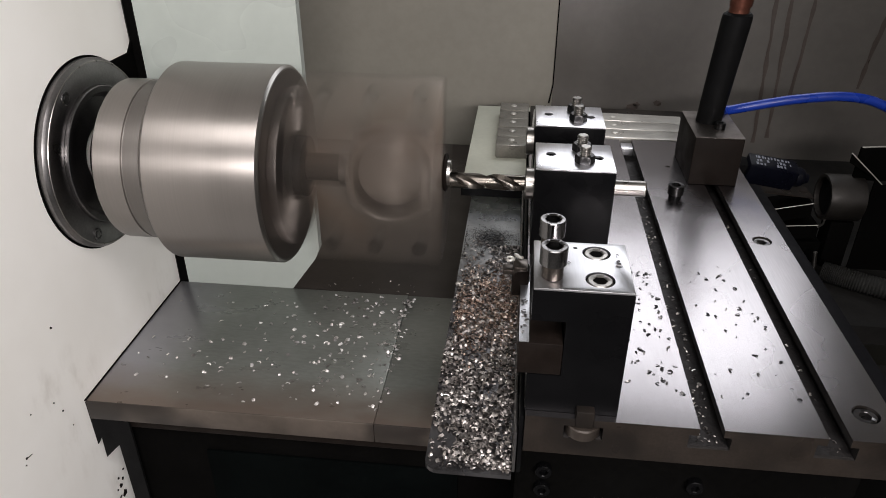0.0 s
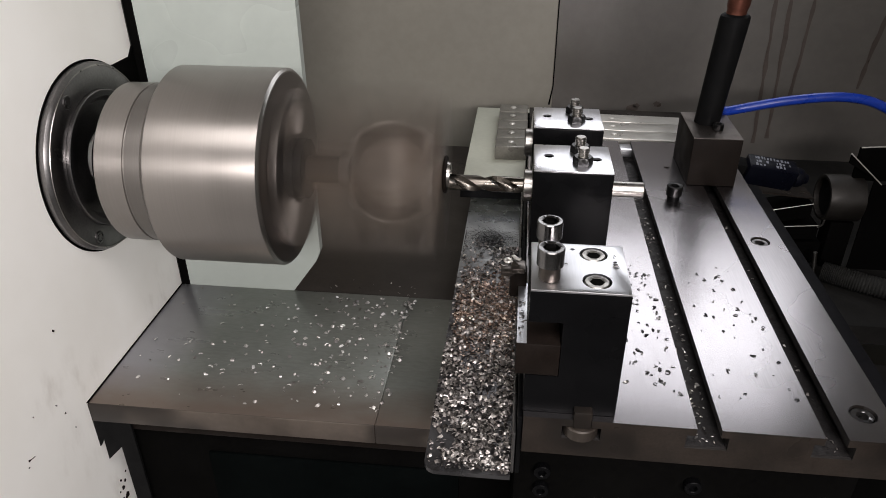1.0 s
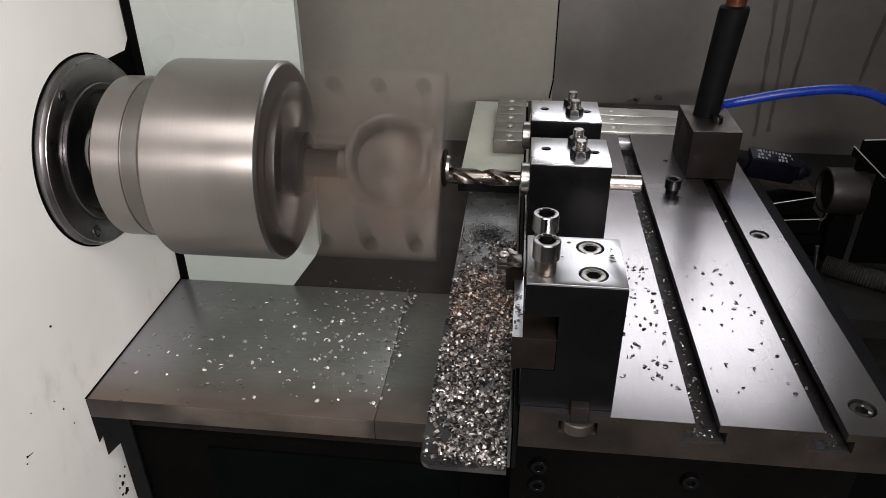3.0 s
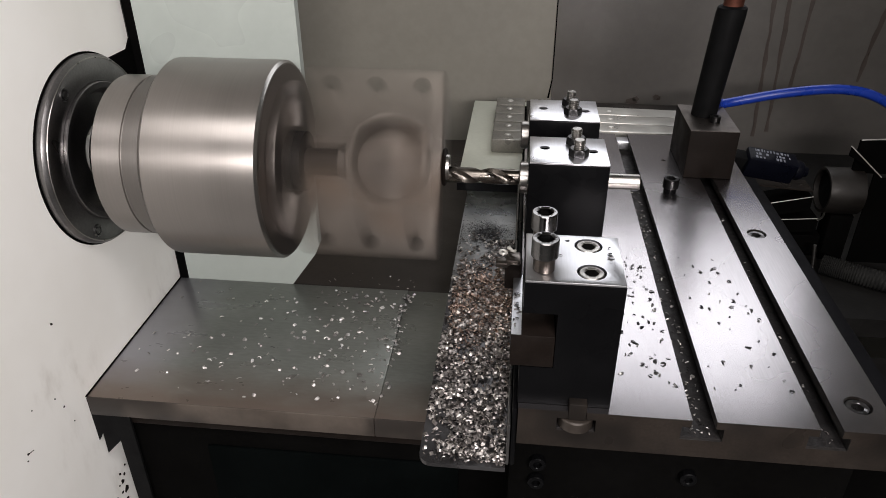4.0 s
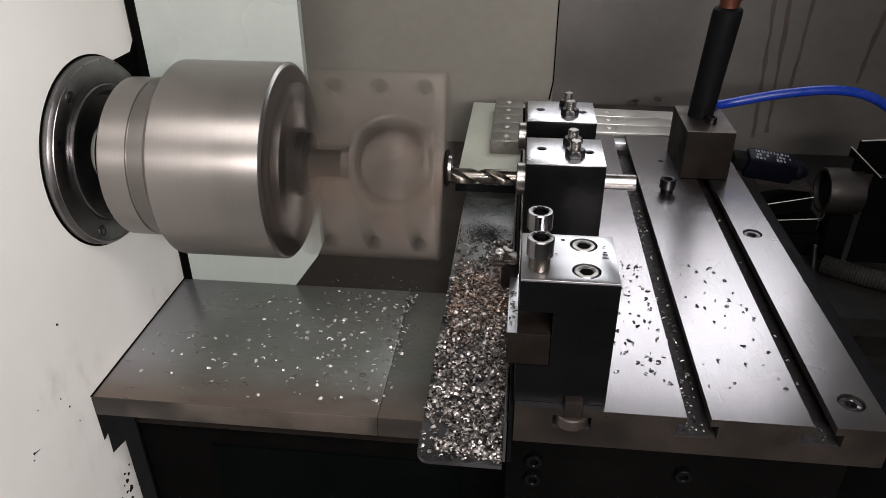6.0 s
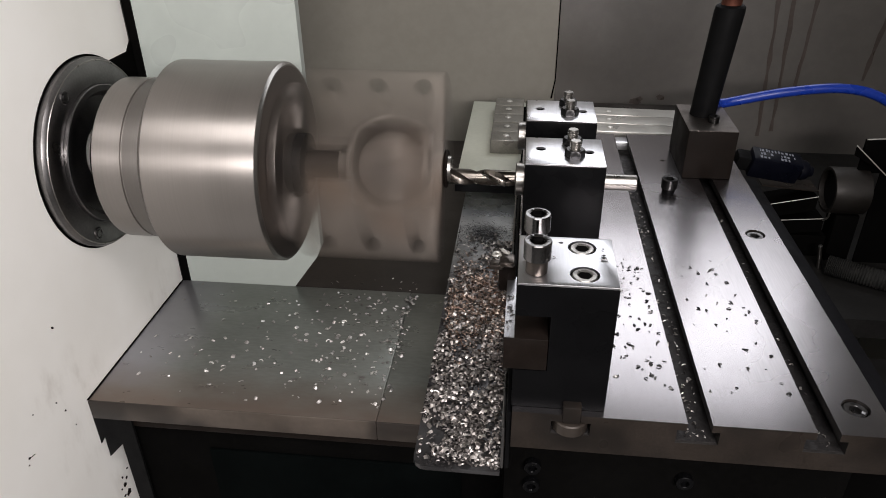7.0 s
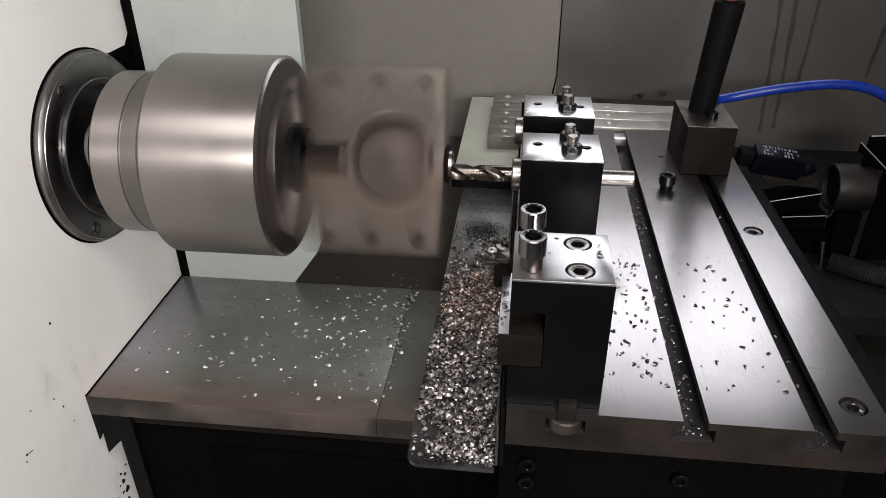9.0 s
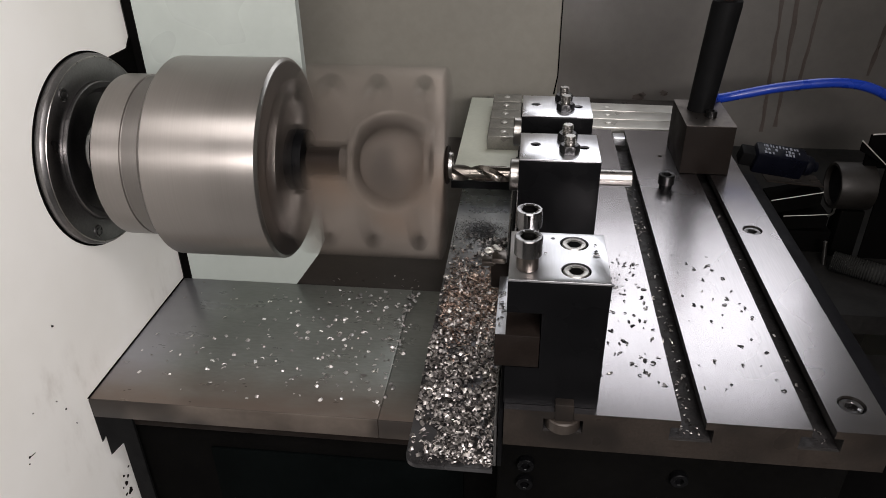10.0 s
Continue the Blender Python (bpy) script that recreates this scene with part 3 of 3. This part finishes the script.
def carriage():
    c = ride(thing("cross_slide", "ground steel T-slot table on a black carriage", "machine carriage"))
    s = [(0.0345, 0.0465, 0.026, 0.0535), (0.1188, 0.1356, 0.1125, 0.1415), (0.2043, 0.2195, 0.198, 0.2255)]
    top = [(-0.0016, 0.0)]
    for a, b, wa, wb in s:
        top += [(a, 0.0), (a, -0.0065), (wa, -0.0065), (wa, -0.018), (wb, -0.018), (wb, -0.0065), (b, -0.0065), (b, 0.0)]
    top += [(0.2573, 0.0), (0.2573, -0.034), (-0.0016, -0.034)]
    bores = []
    for x, y in ((0.2385, -0.232), (0.2345, 0.022)):
        bores.append(rod((x, y, -0.012), (x, y, 0.01), 0.0095, 28))
    bores.append(rod((0.17, 0.206, -0.01), (0.17, 0.206, 0.01), 0.003, 16))
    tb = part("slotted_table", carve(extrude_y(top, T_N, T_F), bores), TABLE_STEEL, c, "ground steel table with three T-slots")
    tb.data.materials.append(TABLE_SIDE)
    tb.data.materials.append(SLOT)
    # ends take dark brown steel, flanks and slot walls near-black, top stays bright
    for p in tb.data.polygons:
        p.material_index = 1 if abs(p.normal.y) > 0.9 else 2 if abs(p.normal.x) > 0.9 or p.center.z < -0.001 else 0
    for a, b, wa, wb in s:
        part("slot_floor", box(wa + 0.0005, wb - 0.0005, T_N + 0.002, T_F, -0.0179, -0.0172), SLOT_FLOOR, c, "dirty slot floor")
    for x, y in ((0.2385, -0.232), (0.2345, 0.022)):
        part("bolt", socket_head(0.0082, -0.0119, -0.0014, 0.008, x, y), DARK_STEEL, c, "black socket screw in a counterbore")
    part("side_ledge", box(0.2576, 0.279, T_N + 0.012, 0.19, -0.034, -0.012, 0.001), surface("grey_black_ledge", (0.0045, 0.0045, 0.0055), 0.1, 0.5, 0.3, 30, 300, gloss=0.08), c)
    part("saddle", box(-0.006, 0.25, T_N + 0.022, 0.5, -0.13, -0.0345, 0.003), BLACK, c)
    part("apron", box(0.0, 0.5, T_N + 0.03, BED_N - 0.02, -0.3, -0.1305, 0.003), BLACK, c)
    for x, z in ((0.0164, -0.072), (0.0164, -0.092), (0.1312, -0.0755)):
        bm = socket_head(0.0065, 0.0, 0.006, 0.006)
        bm.transform(Matrix.Translation((x, T_N + 0.0218, z)) @ Matrix.Rotation(radians(90), 4, "X"))
        part("bolt", bm, OXIDE, c)
    part("side_strip", box(-0.0055, -0.002, T_N + 0.003, 0.2, -0.06, -0.004, 0.0008), OXIDE, c)
    part("side_strip", box(-0.0085, -0.0062, T_N + 0.003, 0.2, -0.0605, -0.02, 0.0008), DARK_STEEL, c)
    # T-bolt in the first slot
    part("t_bolt", lathe_z([(-0.0165, 0.0125), (-0.0085, 0.0125), (-0.0075, 0.0115), (-0.0075, 0.006)], 0.0398, T_N + 0.008, 32), BED_EDGE, c, "worn T-bolt head in the slot")
    part("t_bolt", box(0.0335, 0.0463, T_N - 0.001, T_N + 0.012, -0.0072, 0.0075, 0.001), TABLE_SIDE, c)
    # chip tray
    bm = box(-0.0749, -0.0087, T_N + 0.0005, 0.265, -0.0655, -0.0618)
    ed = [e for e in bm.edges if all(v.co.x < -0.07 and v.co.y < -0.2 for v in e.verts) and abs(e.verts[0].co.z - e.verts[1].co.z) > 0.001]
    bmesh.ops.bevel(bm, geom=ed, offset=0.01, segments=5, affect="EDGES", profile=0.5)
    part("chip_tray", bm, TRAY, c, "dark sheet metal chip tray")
    # rear cover
    part("rear_cover", box(-0.0865, 0.0, 0.197, 0.52, -0.0475, -0.035, 0.001), COVER, c, "cream painted rear cover plate")
    part("cover_edge", box(-0.087, 0.0, 0.1945, 0.1965, -0.048, -0.0365), OXIDE, c)
    part("rear_bridge", box(0.0005, 0.25, 0.2945, 0.5, -0.034, -0.026), TABLE_SIDE, c)
    for i in range(5):
        y = 0.294 + 0.0375 * i
        st = part("end_block", box(-0.0475, -0.003, y, y + 0.0342, -0.0348, -0.0145 - 0.0008 * (i % 2), 0.0018), BLOCK_END, c)
        part("rivet", lathe_z([(-0.0148, 0.0048), (-0.0136, 0.0044), (-0.0128, 0.0028), (-0.0126, 0.0008)], -0.026, y + 0.018, 16), STRIP, st)
    turn = Matrix.Translation((0, 0.36, 0)) @ Matrix.Rotation(radians(-2.5), 4, "Z") @ Matrix.Translation((0, -0.36, 0))
    for i in range(3):
        y = 0.352 + 0.034 * i
        bm = box(0.001, 0.232 - 0.004 * i, y, y + 0.0333, -0.0258, -0.0165 + 0.0006 * i, 0.001)
        bm.transform(turn)
        st = part("wiper_strip", bm, STRIP, c)
        bm = lathe_z([(-0.0167, 0.005), (-0.0151, 0.0046), (-0.0141, 0.003), (-0.0139, 0.0008)], 0.122, y + 0.017, 16)
        bm.transform(turn)
        part("rivet", bm, STRIP, st)
    part("t_nut", box(0.1195, 0.135, 0.266, 0.285, -0.012, -0.001, 0.001), GROUND, c, "bright T-nut in a slot")
    return c


carriage()


def drill_holder(y):
    h = thing("drill_holder", "black steel drill holder block with bright top", "tool holder", "tool holders on the table", at=(0, y, 0))
    def cutters():
        return [rod((x, yy, 0.07), (x, yy, 0.1), 0.0048, 20) for x, yy in ((0.0146, 0.004), (0.0596, -0.001))] + [rod((-0.02, 0, DRILL_Z), (0.1, 0, DRILL_Z), 0.0122, 24)]

    part("body", carve(box(0, 0.0735, -0.0325, 0.0335, 0.0003, 0.0895, 0.0008), cutters()), OXIDE, h)
    top = carve(box(0.0002, 0.0733, -0.0323, 0.0333, 0.0896, 0.0915, 0.0006), cutters()[:2])
    part("top_face", top, GROUND, h, "ground bright top")
    part("sleeve", lathe_x([(-0.0085, 0.0095), (-0.0085, 0.0145), (-0.0075, 0.0155), (-0.0005, 0.0155), (-0.0003, 0.012), (0.074, 0.012), (0.074, 0.0095)], 40, z=DRILL_Z, closed=True), SCREW, h)
    for x, yy in ((0.0455, -0.0125), (0.0445, 0.0165)):
        n = part("nut", hex_nut(0.0082, 0.0917, 0.0992, x, yy), DARK_SCREW, h)
        part("stud", threaded(0.0052, 0.0918, 0.1075, 0.0022, x, yy), SCREW, n, "bright threaded stud")
    return ride(h)


drill_holder(0.0)
drill_holder(0.1155)


def drill():
    d = ride(thing("twist_drill", "steel twist drill clamped in the holder", "drill", at=(0, 0, DRILL_Z)))
    rings, n = [], 32
    for i in range(61):
        x = -0.105 + 0.1 * i / 60
        ring = []
        for k in range(n):
            a = 2 * math.pi * k / n
            u = abs(math.sin(a))
            r = 0.0078 - 0.0042 * max(0.0, 1 - ((1 - u) / 0.28)) ** 0.7 if u > 0.72 else 0.0078
            tw = 2 * math.pi * (x / 0.082)
            tip = min(1.0, max(0.05, (x + 0.105) / 0.005))
            ring.append((x, r * tip * math.cos(a + tw), r * tip * math.sin(a + tw)))
        rings.append(ring)
    part("fluted_bit", loft(rings), surface("drill_steel", (0.14, 0.125, 0.11), 1.0, 0.3, 0.2, 60, 600), d)
    part("shank", lathe_x([(-0.0048, 0.0078), (0.106, 0.0078), (0.107, 0.007)], 40), SCREW, d)


drill()


def turning_holder():
    h = ride(thing("turning_tool_holder", "tall black steel tool post block with bright top", "tool holder", "tool holders on the table"))
    x0, x1, y0, y1, t = -0.0025, 0.0625, -0.254, -0.190, 0.1032
    prof = [(x0, 0.0003), (x1, 0.0003), (x1, t - 0.002), (x0, t - 0.002), (x0, 0.078), (0.0205, 0.078), (0.0205, 0.033), (x0, 0.033)]
    part("body", extrude_y(prof, y0, y1), OXIDE, h, smooth=False)
    cut = [rod((0.041, y, 0.09), (0.041, y, 0.12), 0.0098, 32) for y in (-0.2045, -0.2395)] + [rod((0.0267, -0.1985, 0.09), (0.0267, -0.1985, 0.12), 0.0016, 12)]
    part("top_face", carve(box(x0 + 0.0002, x1 - 0.0002, y0 + 0.0002, y1 - 0.0002, t - 0.0019, t, 0.0005), cut), GROUND, h, "ground bright top")
    for y in (-0.2045, -0.2395):
        sc = part("screw", socket_head(0.0083, t - 0.0018, t - 0.0002, 0.0085, 0.041, y), SCREW, h, "countersunk socket screw")
        # black plug set high in the socket stands in for its shade
        part("socket_shade", loft([ring_z(t - 0.0009, 0.0042, 36, 0.041, y, True), ring_z(t - 0.0007, 0.0042, 36, 0.041, y, True)]), BLACK, sc, "black plug for the shade in the hexagon socket")
    for y in (-0.2015, -0.239):
        b = part("clamp_bolt", lathe_z([(0.079, 0.0062), (0.1035, 0.0062), (0.104, 0.0072), (0.1138, 0.0072), (0.1145, 0.006)], 0.0095, y, 28), BOLT, h)
        part("bolt_head", socket_head(0.009, 0.1145, 0.127, 0.01, 0.0095, y), DARK_STEEL, b, "browned socket head")
        part("socket_shade", loft([ring_z(0.1235, 0.0049, 36, 0.0095, y, True), ring_z(0.1238, 0.0049, 36, 0.0095, y, True)]), BLACK, b, "black plug for the shade in the hexagon socket")


turning_holder()


def turning_tool():
    t = ride(thing("turning_tool", "brown square-shank turning tool with carbide insert", "cutting tool"))
    part("shank", box(-0.0098, 0.0200, -0.256, -0.178, 0.0348, 0.0608, 0.0008), RUST, t)
    # bright slip over the brown shank paints its lit top face
    part("shank_top", box(-0.0096, -0.0028, -0.2555, -0.18, 0.0609, 0.0613), GROUND, t, "lit top of the shank, given bright steel")
    part("head", box(-0.0165, -0.0035, -0.185, -0.172, 0.0505, 0.0735, 0.002), RUST, t)
    part("clamp", box(-0.016, -0.005, -0.188, -0.174, 0.0737, 0.0782, 0.0015), BOLT, t)
    part("insert", box(-0.0235, -0.0125, -0.185, -0.176, 0.0695, 0.0735, 0.0008), BOLT, t)
    for k in range(2):
        pts = [(-0.018 + 0.0028 * math.cos(a * 0.9 + k) + 0.006 * k, -0.178 + 0.004 * math.sin(a * 0.9) + 0.003 * k, 0.0775 + 0.0005 * a + 0.001 * k) for a in range(7)]
        part("swarf_curl", sweep(spline(pts, 4), 0.0011, 6), STRIP, t, "tangled bright swarf")


turning_tool()


def nozzle_post():
    p = ride(thing("coolant_post", "black nozzle post on a dark steel block", "coolant post"))
    part("block", box(0.1845, 0.2395, 0.155, 0.2475, 0.0003, 0.058, 0.001), surface("brown_block_steel", (0.009, 0.007, 0.006), 0.0, 0.5, 0.25, 30, 400, relief=0.08, gloss=0.04), p)
    part("block_top", box(0.1848, 0.2392, 0.1553, 0.2472, 0.0581, 0.0588), surface("dull_top", (0.13, 0.115, 0.105), 0.9, 0.42, 0.2, 40, 500), p)
    lean = lambda prof, n: loft([ring_z(z, r, n, 0.2095 + 0.08 * (z - 0.059), 0.212) for z, r in prof])
    part("post", lean([(0.059, 0.0148), (0.178, 0.0166), (0.184, 0.016), (0.186, 0.0135)], 32), RUBBER, p)
    part("fitting", lean([(0.1862, 0.011), (0.192, 0.011), (0.194, 0.0122), (0.24, 0.0122)], 24), COPPER, p, "brown copper fitting")
    part("screw", socket_head(0.0062, 0.0589, 0.0665, 0.006, 0.217, 0.186), DARK_SCREW, p)


nozzle_post()


def air_hose():
    pts = [(0.225, 0.232, 0.066), (0.243, 0.25, 0.0612), (0.3118, 0.25, 0.0765), (0.3759, 0.25, 0.083), (0.423, 0.25, 0.073), (0.47, 0.26, 0.04), (0.52, 0.27, -0.015)]
    ob = part("air_hose", sweep(spline(pts, 12), 0.0058, 16), HOSE)
    ride(tagged(ob, "glossy blue plastic air hose running from the post", "hose"))


air_hose()


def loose_screw():
    s = ride(thing("cap_screw", "black socket cap screw standing in the table", "screw", at=(0.1625, 0.113, 0)))
    part("head", socket_head(0.0088, 0.0065, 0.0175, 0.009), DARK_SCREW, s)
    # black plug for the shade down the socket
    part("socket_shade", loft([ring_z(0.0125, 0.0044, 36, 0, 0, True), ring_z(0.0128, 0.0044, 36, 0, 0, True)]), BLACK, s)
    part("neck", lathe_z([(0.0002, 0.007), (0.0062, 0.007)]), OXIDE, s)


loose_screw()


# ---- fittings beyond the table ----
def side_fittings():
    v = thing("cable_connector", "dark blue moulded connector with pale printing", "connector")
    m = Matrix.Translation((0.2765, 0.25, -0.0145)) @ Matrix.Rotation(radians(8.4), 4, "Y") @ Matrix.Rotation(radians(16), 4, "X") @ Matrix.Scale(0.86, 4)
    bm = box(0.0, 0.074, -0.016, 0.016, -0.018, 0.018, 0.004)
    bm.transform(m)
    part("body", bm, SENSOR, v)
    bm = lathe_x([(0.0742, 0.015), (0.08, 0.0155), (0.086, 0.013), (0.089, 0.009), (0.094, 0.0075)], 20)
    bm.transform(m)
    part("gland", bm, SENSOR, v)
    bm = box(-0.02, -0.0003, -0.011, 0.011, -0.011, 0.012, 0.002)
    bm.transform(m)
    part("tail", bm, RUBBER, v)
    rng = random.Random(3)
    for y0 in (-0.0115, -0.0035, 0.0045):
        x = 0.008 + 0.003 * rng.random()
        while x < 0.062:
            w = rng.choice((0.0015, 0.0022, 0.0034))
            if rng.random() < 0.75:
                bm = box(x, x + w, y0, y0 + 0.0035 + rng.random() * 0.0025, 0.0181, 0.0186)
                bm.transform(m)
                part("print_bar", bm, PRINT, v, "worn pale print")
            x += w + 0.0011 + 0.002 * rng.random()
    tube = thing("steel_sleeve", "dull steel sleeve on a dark bracket", "sleeve")
    part("sleeve", lathe_x([(0.386, 0.026), (0.386, 0.0295), (0.388, 0.0305), (0.43, 0.0305), (0.43, 0.026)], 48, y=0.26, z=-0.055, closed=True), DULL_SLEEVE, tube)
    # black plug stands in for the shade inside the open sleeve
    part("inside_shade", lathe_x([(0.392, 0.004), (0.392, 0.024), (0.394, 0.0258), (0.429, 0.0258)], 32, y=0.26, z=-0.055), RUBBER, tube)
    part("foot", box(0.4, 0.43, 0.245, 0.275, -0.152, -0.0845, 0.002), BLACK, tube)
    br = thing("bracket", "black angle bracket with a bright edge", "bracket")
    bm = bmesh.new()
    extrude_y([(0.4003, 0.0118), (0.4472, -0.0287), (0.52, -0.0287), (0.52, -0.153), (0.437, -0.153), (0.437, -0.02), (0.4003, 0.0)], 0.2445, 0.2465, bm)
    part("plate", bm, BLACK, br, smooth=False)
    # thin pale rods draw the bright edges
    part("edge", rod((0.4003, 0.2455, 0.0124), (0.4472, 0.2455, -0.0281), 0.0009, 8), STRIP, br, "bright edge rod")
    part("top_edge", rod((0.4153, 0.256, 0.0170), (0.47, 0.256, 0.0215), 0.0009, 8), STRIP, br, "bright edge rod")
    part("top_plate", box(0.4153, 0.5, 0.2565, 0.262, -0.0283, 0.016, 0.001), BLACK, br)
    ch = thing("cable_channel", "black sheet steel cable channel with bright edges", "channel")
    for x0, z0, x1, z1 in ((0.312, -0.0755, 0.3739, -0.0612), (0.332, -0.0975, 0.3884, -0.0926)):
        part("sheet", extrude_y([(x0, z0 - 0.0012), (x1, z1 - 0.0012), (x1, z1 - 0.02), (x0, z0 - 0.02)], 0.2505, 0.29), BLACK, ch, smooth=False)
        part("edge", rod((x0, 0.25, z0), (x1, 0.25, z1), 0.0006, 8), STRIP, ch, "bright sheet edge")
    part("sheet", extrude_y([(0.3, -0.0472), (0.372, -0.0532), (0.372, -0.0545), (0.3, -0.0485)], 0.2495, 0.285), TABLE_SIDE, ch, smooth=False)
    part("stay", rod((0.3821, 0.2252, -0.1198), (0.3878, 0.2252, -0.1538), 0.0026, 12), SCREW, ch)
    part("base", box(0.3, 0.4, 0.255, 0.3, -0.153, -0.121, 0.002), BLACK, ch)
    part("bent_wire", sweep(spline([(0.386, 0.248, -0.094), (0.39, 0.245, -0.088), (0.3905, 0.244, -0.08), (0.396, 0.246, -0.074)], 6), 0.0014, 8), SCREW, ch)
    pts = spline([(0.391, 0.213, -0.1405), (0.412, 0.2, -0.1405), (0.442, 0.182, -0.1405), (0.492, 0.16, -0.1405), (0.565, 0.15, -0.1405)], 22)
    tagged(part("corrugated_conduit", sweep(pts, lambda i: 0.0135 if i % 2 else 0.0118, 16), surface("dusty_black_plastic", (0.02, 0.02, 0.0188), 0, 0.42, 0.4, 60, 400, gloss=0.4)), "black corrugated conduit lying on the dark floor", "conduit")


side_fittings()


# ---- chips ----
def tray_chip(rng):
    while True:
        y = T_N + 0.004 + 0.36 * rng.rand()
        x = -0.0735 + 0.064 * rng.rand()
        # loose clumps with bare sheet between them, thinning towards the outer edge
        clump = math.sin(95 * x + 40 * y + 1.3) + math.sin(71 * y - 130 * x) + math.sin(190 * y + 60 * x + 0.7) * 0.6
        if rng.rand() < max(0.07, 0.62 + 0.25 * clump + 5.0 * (x + 0.045) - 4.2 * max(0.0, y + 0.06)):
            return (x, y, -0.0617), rng.rand() ** 2 * 0.004


def brown_chip(rng):
    return (-0.071 + 0.062 * rng.rand() ** 0.85, -0.04 + 0.037 * rng.randn(), -0.0616), rng.rand() ** 2 * 0.004


def dust_chip(rng):
    return (min(-0.01, max(-0.073, -0.042 + 0.015 * rng.randn())), 0.108 + 0.014 * rng.randn(), -0.0617), 0.0


def bed_chip(rng):
    x = min(-0.142, -0.19 + 0.05 * rng.randn()) + 0.004 * rng.randn()
    return (x, -0.11 + 0.21 * rng.rand() ** 0.8, BED_Z), 0.0


def sparse_chip(rng):
    return (-0.435 + 0.16 * rng.rand(), -0.11 + 0.21 * rng.rand(), BED_Z), 0.0


def cluster_chip(rng):
    return (-0.149 + 0.005 * rng.randn(), 0.03 + 0.045 * rng.randn(), BED_Z), 0.0


def floor_chip(rng):
    return (-0.26 + 0.15 * rng.rand(), 0.115 + 0.03 * rng.rand(), BED_Z - 0.004), 0.0


def table_chip(rng):
    if rng.rand() < 0.03:
        return (rng.choice((0.0525, 0.021)) + 0.003 * rng.rand(), -0.225 + 0.02 * rng.rand(), 0.1033), 0.0
    if rng.rand() < 0.1:
        return (-0.0085 + 0.004 * rng.rand(), -0.25 + 0.05 * rng.rand(), 0.0614), 0.0
    if rng.rand() < 0.72:
        return (0.068 + 0.046 * rng.rand(), -0.23 + 0.19 * rng.rand() ** 0.8, 0.0), 0.0
    return (0.14 + 0.06 * rng.rand(), -0.23 + 0.2 * rng.rand(), 0.0), 0.0


def slot_chip(rng):
    a, b = ((0.1195, 0.1345), (0.205, 0.2185))[rng.rand() > 0.75]
    return (a + (b - a) * rng.rand(), -0.255 + 0.4 * rng.rand() ** 1.3, -0.0172), rng.rand() * 0.002


# dark copy of the chip steel, for chips silhouetted against the table's glare
BACKLIT_CHIP = chip_material("backlit_chip", (0.05, 0.05, 0.055), (0.3, 0.29, 0.28), 0.4)
BRIGHT_CHIP = chip_material("bright_chip", (0.3, 0.28, 0.27), (0.95, 0.92, 0.9), 0.5)
DUST = chip_material("dark_dust", (0.02, 0.02, 0.022), (0.1, 0.1, 0.105), 0.5)
riding += [
    chips("tray_chips", 3700, tray_chip, 0.0039, CHIP, "bright curled steel chips heaped on the tray", wide=0.38),
    chips("browned_chips", 3000, brown_chip, 0.0027, BROWN_CHIP, "fine browned steel chips on the tray"),
    chips("tray_dust", 3200, dust_chip, 0.0009, DUST, "patch of fine dark metal dust on the tray"),
    chips("table_chips", 170, table_chip, 0.0032, BACKLIT_CHIP, "steel chips strewn on the slotted table, darkened as against glare"),
    chips("slot_chips", 260, slot_chip, 0.0024, CHIP, "fine steel chips in the table slots"),
]
chips("bed_chips", 250, bed_chip, 0.004, BRIGHT_CHIP, "scattered bright steel chips on the bed plate", wide=0.5)
chips("stray_chips", 55, sparse_chip, 0.0036, BRIGHT_CHIP, "stray bright chips along the wall side of the bed", wide=0.5)
chips("bed_chip_cluster", 60, cluster_chip, 0.0026, CHIP, "small heap of steel chips on the bed plate")
chips("floor_chips", 12, floor_chip, 0.003, CHIP, "few bright chips on the dark rear floor")


# ---- movement ----
FEED = [(0, 0.0), (0.5, -0.8), (1, -1.1), (1.5, -1.4), (2, -2.2), (2.5, -3.3), (4, -4.6), (4.5, -5.4), (5, -6.4), (5.5, -8.1), (7, -10.4), (7.5, -12.0),
        (8, -13.1), (8.5, -14.2), (9, -15.3), (9.5, -16.4), (10, -17.4)]
# the workpiece faces the front at these seconds each time the slow drift of its half-turns comes round
FACING = (-0.13, 0.25, 0.76, 1.2, 1.68, 2.17, 2.65, 3.13, 3.61, 4.1, 4.6, 5.1, 5.6, 6.1, 6.6, 7.1, 7.6, 8.08, 8.56, 9.04, 9.52, 10.02, 10.5)


def spin(t):
    """Degrees turned at t: ten half-turns a second and the drift on top of them."""
    return 60 + 1800 * t + float(np.interp(t, FACING, [180 * k for k in range(len(FACING))]))


def motions():
    for ob in riding:
        p = ob.location.copy()
        walk(ob, [(t, pose(p.x + d / 1000, p.y, p.z)) for t, d in FEED])
    for ob in (CHUCK, WORK):
        walk(ob, [(i / 30, pose(0, AX_Y, AX_Z, spin(i / 30))) for i in range(301)])


motions()
